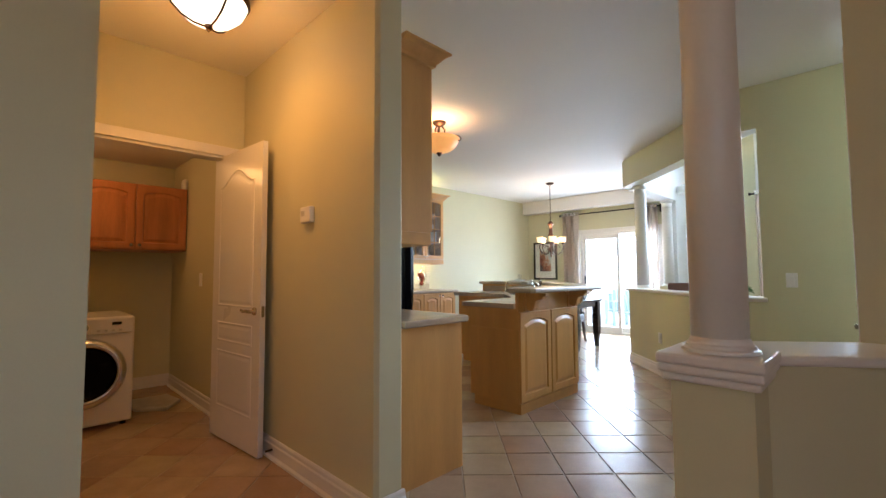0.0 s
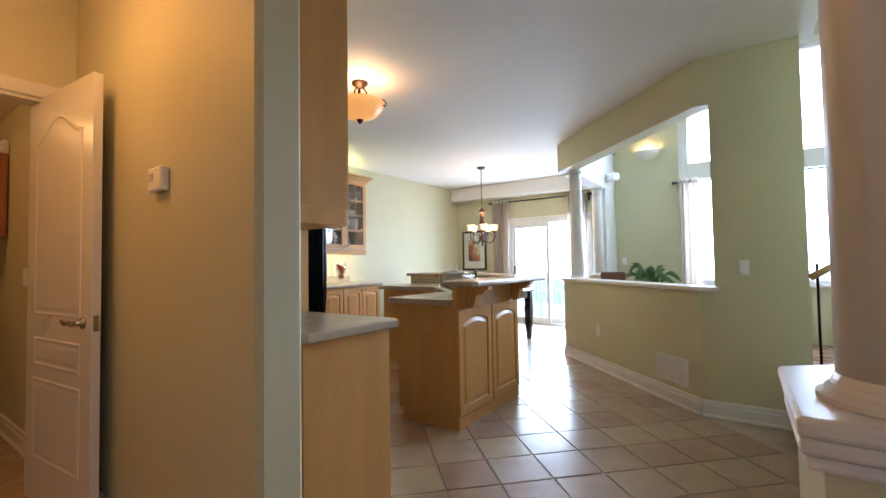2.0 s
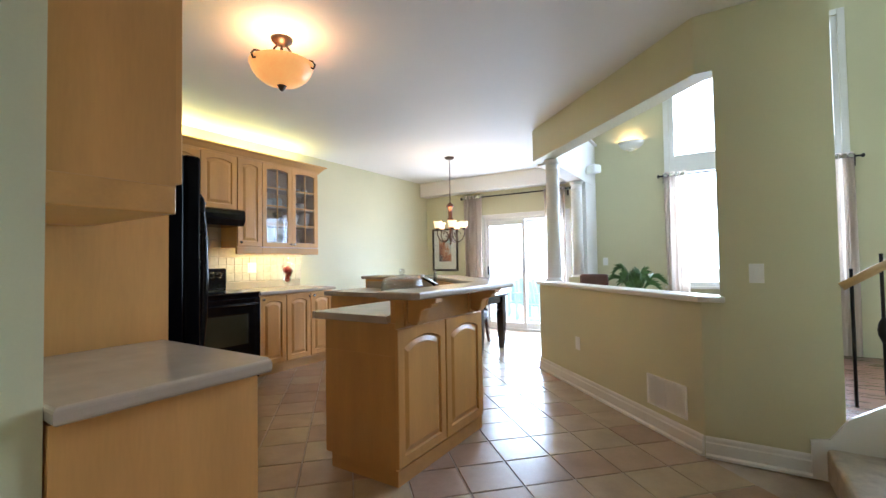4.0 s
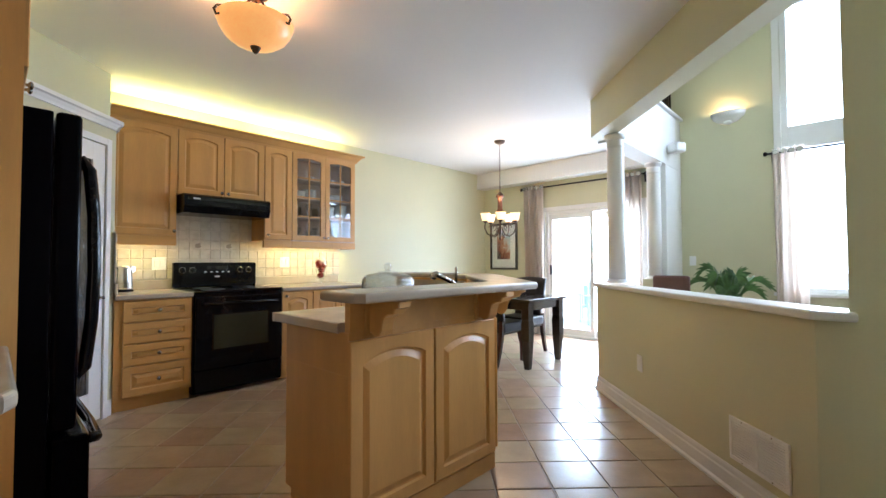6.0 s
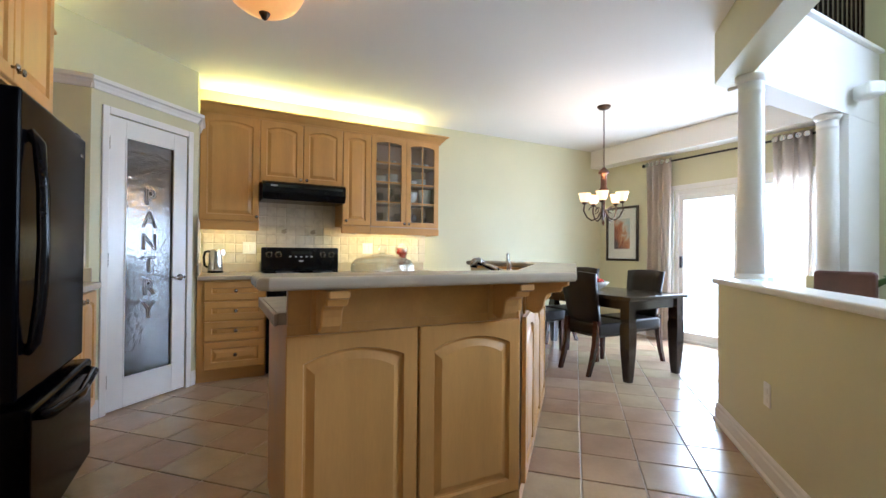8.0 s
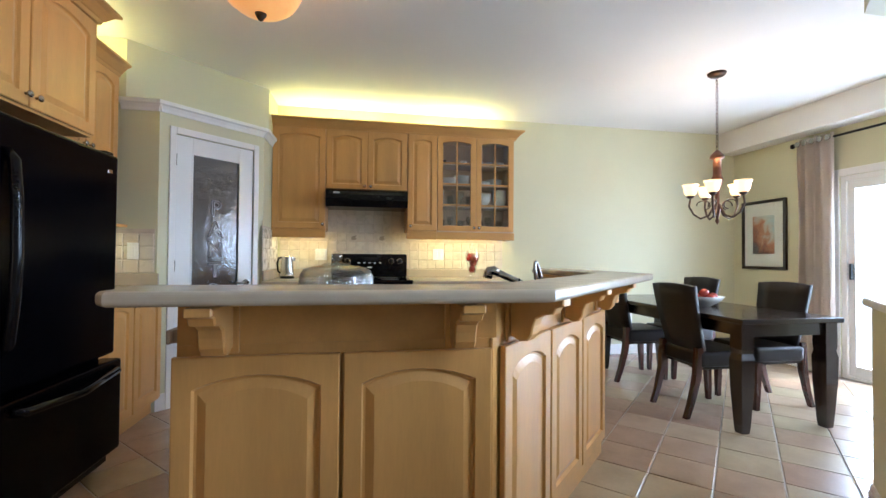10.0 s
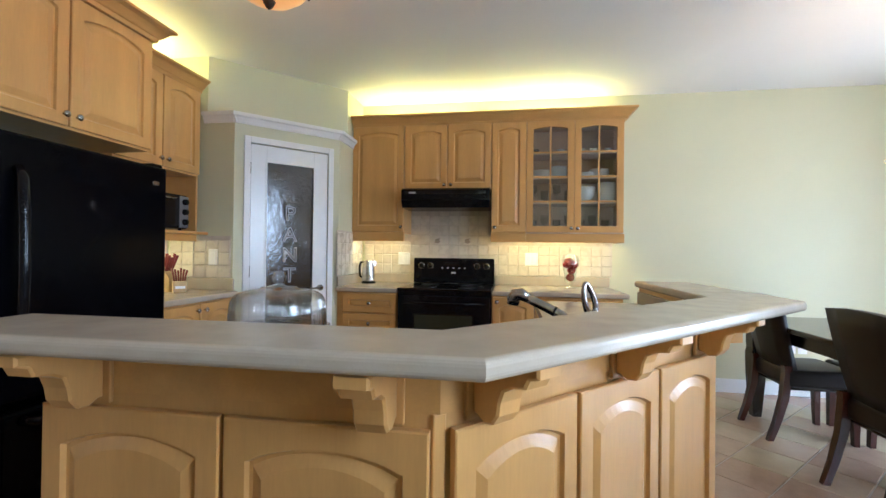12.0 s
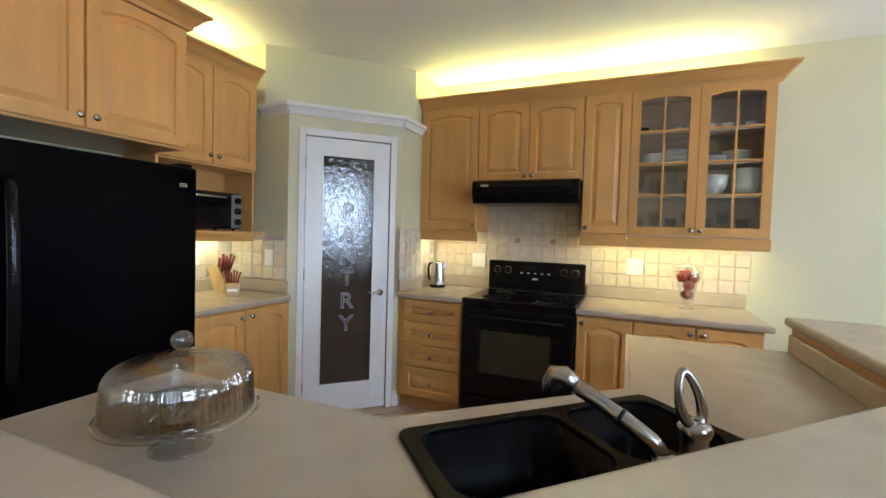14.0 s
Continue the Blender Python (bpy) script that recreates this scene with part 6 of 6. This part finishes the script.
# ---- lamps ----
WARM = (1.0, 0.62, 0.28)
pend = thing("ceiling_light", "amber glass bowl ceiling light with bronze scrolls", "ceiling light", Matrix.Translation((-2.385, 3.955, 0)))
part("canopy", lathe([(0.0, H - 0.05), (0.03, H - 0.045), (0.065, H - 0.02), (0.07, H - 0.001)], 28), BRONZE, pend)
part("stem", tube([(0, 0, H - 0.05), (0, 0, 2.36)], 0.008, 8), BRONZE, pend)
part("bowl", lathe([(0.012, 2.372), (0.06, 2.378), (0.12, 2.40), (0.165, 2.435), (0.19, 2.475), (0.205, 2.515), (0.20, 2.518), (0.184, 2.475), (0.158, 2.44), (0.115, 2.408), (0.06, 2.386), (0.012, 2.38)], 40), AMBER, pend, "glowing amber alabaster bowl")
part("finial", lathe([(0.0, 2.335), (0.014, 2.345), (0.024, 2.362), (0.03, 2.374), (0.0, 2.376)], 20), BRONZE, pend)
for k in range(3):
    a = radians(30 + 120 * k)
    ca, sa = math.cos(a), math.sin(a)
    prof = [(0.03, 2.64), (0.06, 2.60), (0.05, 2.56), (0.10, 2.535), (0.17, 2.54), (0.205, 2.53), (0.222, 2.505), (0.21, 2.48), (0.195, 2.49)]
    part("scroll_arm", tube([(r * ca, r * sa, z) for r, z in prof], 0.007, 8), BRONZE, pend)
lamp("ceiling_bulb", "POINT", Matrix.Translation((-2.33, 3.90, 2.50)), 6.5, WARM, radius=0.05)

ch = thing("chandelier", "bronze five-arm chandelier with cream glass shades", "chandelier", Matrix.Translation((-3.17, 7.37, 0)))
DROP = -0.03
part("canopy", lathe([(0.0, H - 0.035), (0.05, H - 0.03), (0.068, H - 0.012), (0.07, H - 0.001)], 28), BRONZE, ch)
link_me = mesh_of("chain_link", tube([(0.010 * math.cos(a), 0, 0.019 * math.sin(a)) for a in [2 * math.pi * k / 8 for k in range(9)]], 0.0028, 5), BRONZE)
for k in range(20):
    o = new("chain_link", link_me)
    o.parent = ch
    o.matrix_basis = Matrix.Translation((0, 0, H - 0.045 - k * 0.031)) @ Matrix.Rotation(radians(90 * (k % 2)), 4, "Z")
part("column", lathe([(0.0, 2.05), (0.012, 2.04), (0.05, 2.0), (0.055, 1.975), (0.03, 1.965), (0.032, 1.83), (0.045, 1.80), (0.035, 1.76), (0.018, 1.72), (0.016, 1.60), (0.03, 1.56), (0.022, 1.52), (0.008, 1.48), (0.016, 1.45), (0.0, 1.42)], 20), COPPER, ch)
for k in range(5):
    a = radians(20 + 72 * k)
    ca, sa = math.cos(a), math.sin(a)
    prof = [(0.02, 1.59), (0.06, 1.50), (0.12, 1.475), (0.17, 1.51), (0.205, 1.58), (0.195, 1.65)]
    part("arm", tube([(r * ca, r * sa, z) for r, z in prof], 0.008, 8), BRONZE, ch)
    part("scroll", tube([((0.10 + 0.05 * math.cos(q)) * ca, (0.10 + 0.05 * math.cos(q)) * sa, 1.585 + 0.04 * math.sin(q)) for q in [k2 * 0.55 for k2 in range(9)]], 0.005, 6), BRONZE, ch)
    part("cup", lathe([(0.012, 1.675), (0.03, 1.69), (0.03, 1.70), (0.0, 1.70)], 16), BRONZE, ch, "", Matrix.Translation((0.195 * ca, 0.195 * sa, DROP)))
    part("shade", lathe([(0.028, 1.70), (0.045, 1.715), (0.055, 1.745), (0.058, 1.78), (0.072, 1.805), (0.068, 1.805), (0.053, 1.78), (0.049, 1.745), (0.04, 1.72), (0.0, 1.708)], 24), SHADEW, ch, "glowing cream glass shade", Matrix.Translation((0.195 * ca, 0.195 * sa, DROP + 0.15)) @ Matrix.Scale(0.9, 4) @ Matrix.Translation((0, 0, 0.02)))
lamp("chandelier_bulbs", "POINT", Matrix.Translation((-3.17, 7.37, 1.86)), 18, WARM, radius=0.14)

hl = thing("ceiling_light", "frosted glass flush light with bronze bands", "ceiling light", Matrix.Translation((-1.80, 1.66, 0)))
part("pan", lathe([(0.19, H - 0.075), (0.20, H - 0.06), (0.195, H - 0.03), (0.16, H - 0.001)], 36), BRONZE, hl)
part("glass", lathe([(0.0, H - 0.205), (0.06, H - 0.197), (0.12, H - 0.165), (0.165, H - 0.12), (0.185, H - 0.076)], 36), HALLG, hl, "glowing frosted glass bowl")
part("finial", lathe([(0.0, H - 0.24), (0.015, H - 0.225), (0.022, H - 0.205), (0.0, H - 0.20)], 16), BRONZE, hl)
for k in range(3):
    a = radians(10 + 120 * k)
    prof = [(0.015, H - 0.212), (0.07, H - 0.20), (0.125, H - 0.17), (0.172, H - 0.122), (0.193, H - 0.072)]
    part("band", tube([(r * math.cos(a), r * math.sin(a), z) for r, z in prof], 0.006, 6), BRONZE, hl)
lamp("hall_bulb", "POINT", Matrix.Translation((-1.80, 1.66, H - 0.44)), 23 * HALLK, (1.0, 0.37, 0.05), radius=0.12)
lamp("hall_glow", "AREA", Matrix.Translation((-1.80, 1.66, H - 0.26)), 7 * HALLK, (1.0, 0.37, 0.05), size=0.3)
lamp("laundry_bulb", "POINT", Matrix.Translation((-3.75, 1.2, 2.2)), 19 * HALLK, (1.0, 0.46, 0.13), radius=0.08)
lamp("sconce_bulb", "POINT", Matrix.Translation((-1.0, 8.98, 2.91)), 4, WARM, radius=0.03)

# light strips behind the crowns and under the cabinets
COVE = (1.0, 0.92, 0.30)
for y0, y1 in ((3.68, 4.72), (4.86, 5.86)):
    s = whole("cove_light", one(-4.66, -4.61, y0, y1, 2.405, 2.425, 0.003), STRIP, "yellow light strip on top of the wall cabinets", "light strip")
    lamp("cove_lamp", "AREA", Matrix.Translation((-4.60, (y0 + y1) / 2, 2.44)) @ Matrix.Rotation(radians(90), 4, "Z") @ Matrix.Rotation(radians(180), 4, "X"), 11 * COVEK, COVE, size=y1 - y0, size_y=0.05)
s = whole("cove_light", one(-3.35, -2.85, 2.52, 2.57, 2.415, 2.435, 0.003), STRIP, "yellow light strip on top of the shelf cabinet", "light strip")
lamp("cove_lamp", "AREA", Matrix.Translation((-3.1, 2.56, 2.45)) @ Matrix.Rotation(radians(180), 4, "X"), 6 * COVEK, COVE, size=0.5, size_y=0.05)
s = whole("cove_light", one(-2.6, -1.95, 2.52, 2.57, 2.43, 2.45, 0.003), STRIP, "yellow light strip over the fridge cabinet", "light strip")
lamp("cove_lamp", "AREA", Matrix.Translation((-2.3, 2.56, 2.47)) @ Matrix.Rotation(radians(180), 4, "X"), 5 * COVEK, COVE, size=0.6, size_y=0.05)
for m, w in ((face(-4.47, 3.66, 90, 1.368), 0.40), (face(-4.47, 4.95, 90, 1.368), 1.05), (face(-2.80, 2.55, 180, 1.315), 0.55)):
    f = whole("undercabinet_light", one(0, w, -0.02, 0.02, 0.0, 0.012, 0.003), STRIP, "slim warm light strip under the wall cabinets", "light strip", m)
    c0 = m @ Vector((w / 2, 0, -0.006))
    lamp("undercabinet_lamp", "AREA", Matrix.Translation(c0) @ (Matrix.Rotation(radians(90), 4, "Z") if m[0][0] ** 2 < 0.5 else Matrix.Identity(4)), 2.4 * UNDK * w, (1.0, 0.84, 0.34), size=w, size_y=0.05)

# glowing sheet far outside, standing in for the overexposed sky and distance
sky_glow = bpy.data.materials.new("bright_haze")
sky_glow.use_nodes = True
hb = sky_glow.node_tree.nodes["Principled BSDF"]
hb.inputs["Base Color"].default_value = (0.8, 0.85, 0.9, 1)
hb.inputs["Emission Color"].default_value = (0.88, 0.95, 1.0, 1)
hb.inputs["Emission Strength"].default_value = SKY_GLOW
structure("backdrop", one(-60, 60, 60, 60.2, -0.1, 40), sky_glow, "glowing sheet in place of the overexposed sky and distance", "backdrop")

# ---- tiles, last ----
acc = mesh_of("tile", one(-0.044, 0.044, -0.012, -0.0045, -0.044, 0.044, 0.004, 1), SPLASH)
P = 0.0955
for back, x0, x1, z0, z1, skip in SPL:
    nx, nz = int((x1 - x0) / P + 0.3), int((z1 - z0) / P + 0.3)
    px, pz = (x1 - x0) / nx, P
    for i in range(nx):
        for j in range(nz):
            x, z = x0 + (i + 0.5) * px, z0 + (j + 0.5) * pz
            if skip and skip(x, z):
                continue
            t = new("tile", acc)
            t.parent = back
            t.matrix_basis = Matrix.Translation((x, 0, z)) @ Matrix.Diagonal((px / P * 1.04, 1, 1.04, 1))
back = SPL[0][0]
for x in (0.75, 1.045):
    o = part("leaf_relief", prism([(-0.03, -0.02), (0.0, -0.028), (0.03, -0.01), (0.012, 0.004), (0.026, 0.026), (-0.006, 0.02), (-0.028, 0.012)], 0, 0.003, 0.001), GROUT, back, "small grey leaf relief on an accent tile",
             Matrix.Translation((x, -0.0125, 1.33)) @ Matrix.Rotation(radians(90), 4, "X"))

G = 0.295
hw_ = G / 2 - 0.0035
tile_me = []
rt = random.Random(7)
for k in range(3):
    bm = one(-hw_, hw_, -hw_, hw_, -0.008, 0.0, 0.003, 1)
    tile_me.append(mesh_of("tile", bm, TILE))
ROT = Matrix.Rotation(radians(45), 4, "Z")
U0, V0 = 0.950, 4.567


def on_floor(x, y):
    if x < -4.66 or y > 9.0 or y < -1.4 or x > 2.1:
        return False
    if x + y > 5.12 + 0.16 and x > -1.62:
        return False
    if x > 0.62 and y > 2.7:
        return False
    return True


cells = []
for i in range(-22, 34):
    for j in range(-22, 34):
        u, v = U0 + (i + 0.5) * G, V0 + (j + 0.5) * G
        x, y = (u - v) * R2, (u + v) * R2
        if on_floor(x, y):
            cells.append((x, y))
# the stretch of floor between hall and glass doors stays as single tiles
near = [c for c in cells if -2.9 < c[0] < 0.5 and 2.6 < c[1] < 8.2]
near = sorted(near, key=lambda c: abs(c[0] + 1.1) + 0.5 * abs(c[1] - 5.2))[:300]
ns = set(near)
for x, y in near:
    t = new("tile", tile_me[rt.randrange(3)])
    t.parent = floor
    t.matrix_basis = Matrix.Translation((x, y, rt.uniform(-0.0006, 0.0006))) @ ROT @ Matrix.Rotation(radians(90 * rt.randrange(4)), 4, "Z")
verts, faces = [], []
for x, y in cells:
    if (x, y) in ns:
        continue
    k = len(verts)
    q = hw_ - 0.003
    for z, h in ((-0.008, hw_), (-0.003, hw_), (0.0, q)):
        for ax, ay in ((-1, -1), (1, -1), (1, 1), (-1, 1)):
            p = ROT @ Vector((ax * h, ay * h, 0))
            verts.append((x + p.x, y + p.y, z))
    for a in (0, 4):
        for i in range(4):
            faces.append((k + a + i, k + a + (i + 1) % 4, k + a + 4 + (i + 1) % 4, k + a + 4 + i))
    faces.append((k + 8, k + 9, k + 10, k + 11))
me = bpy.data.meshes.new("far_tiles")
me.from_pydata(verts, [], faces)
TILE2 = TILE.copy()
TILE2.name = "floor_tile_glaze_joined"
n2, l2 = TILE2.node_tree.nodes, TILE2.node_tree.links
geo = n2.new("ShaderNodeNewGeometry")
for node in list(n2):
    if node.type == "OBJECT_INFO":
        for lk in list(node.outputs["Random"].links):
            l2.new(geo.outputs["Random Per Island"], lk.to_socket)
me.materials.append(TILE2)
far = new("far_tiles", me)
far.parent = floor
tagged(far, "terracotta tiles further off", kind="stuff")
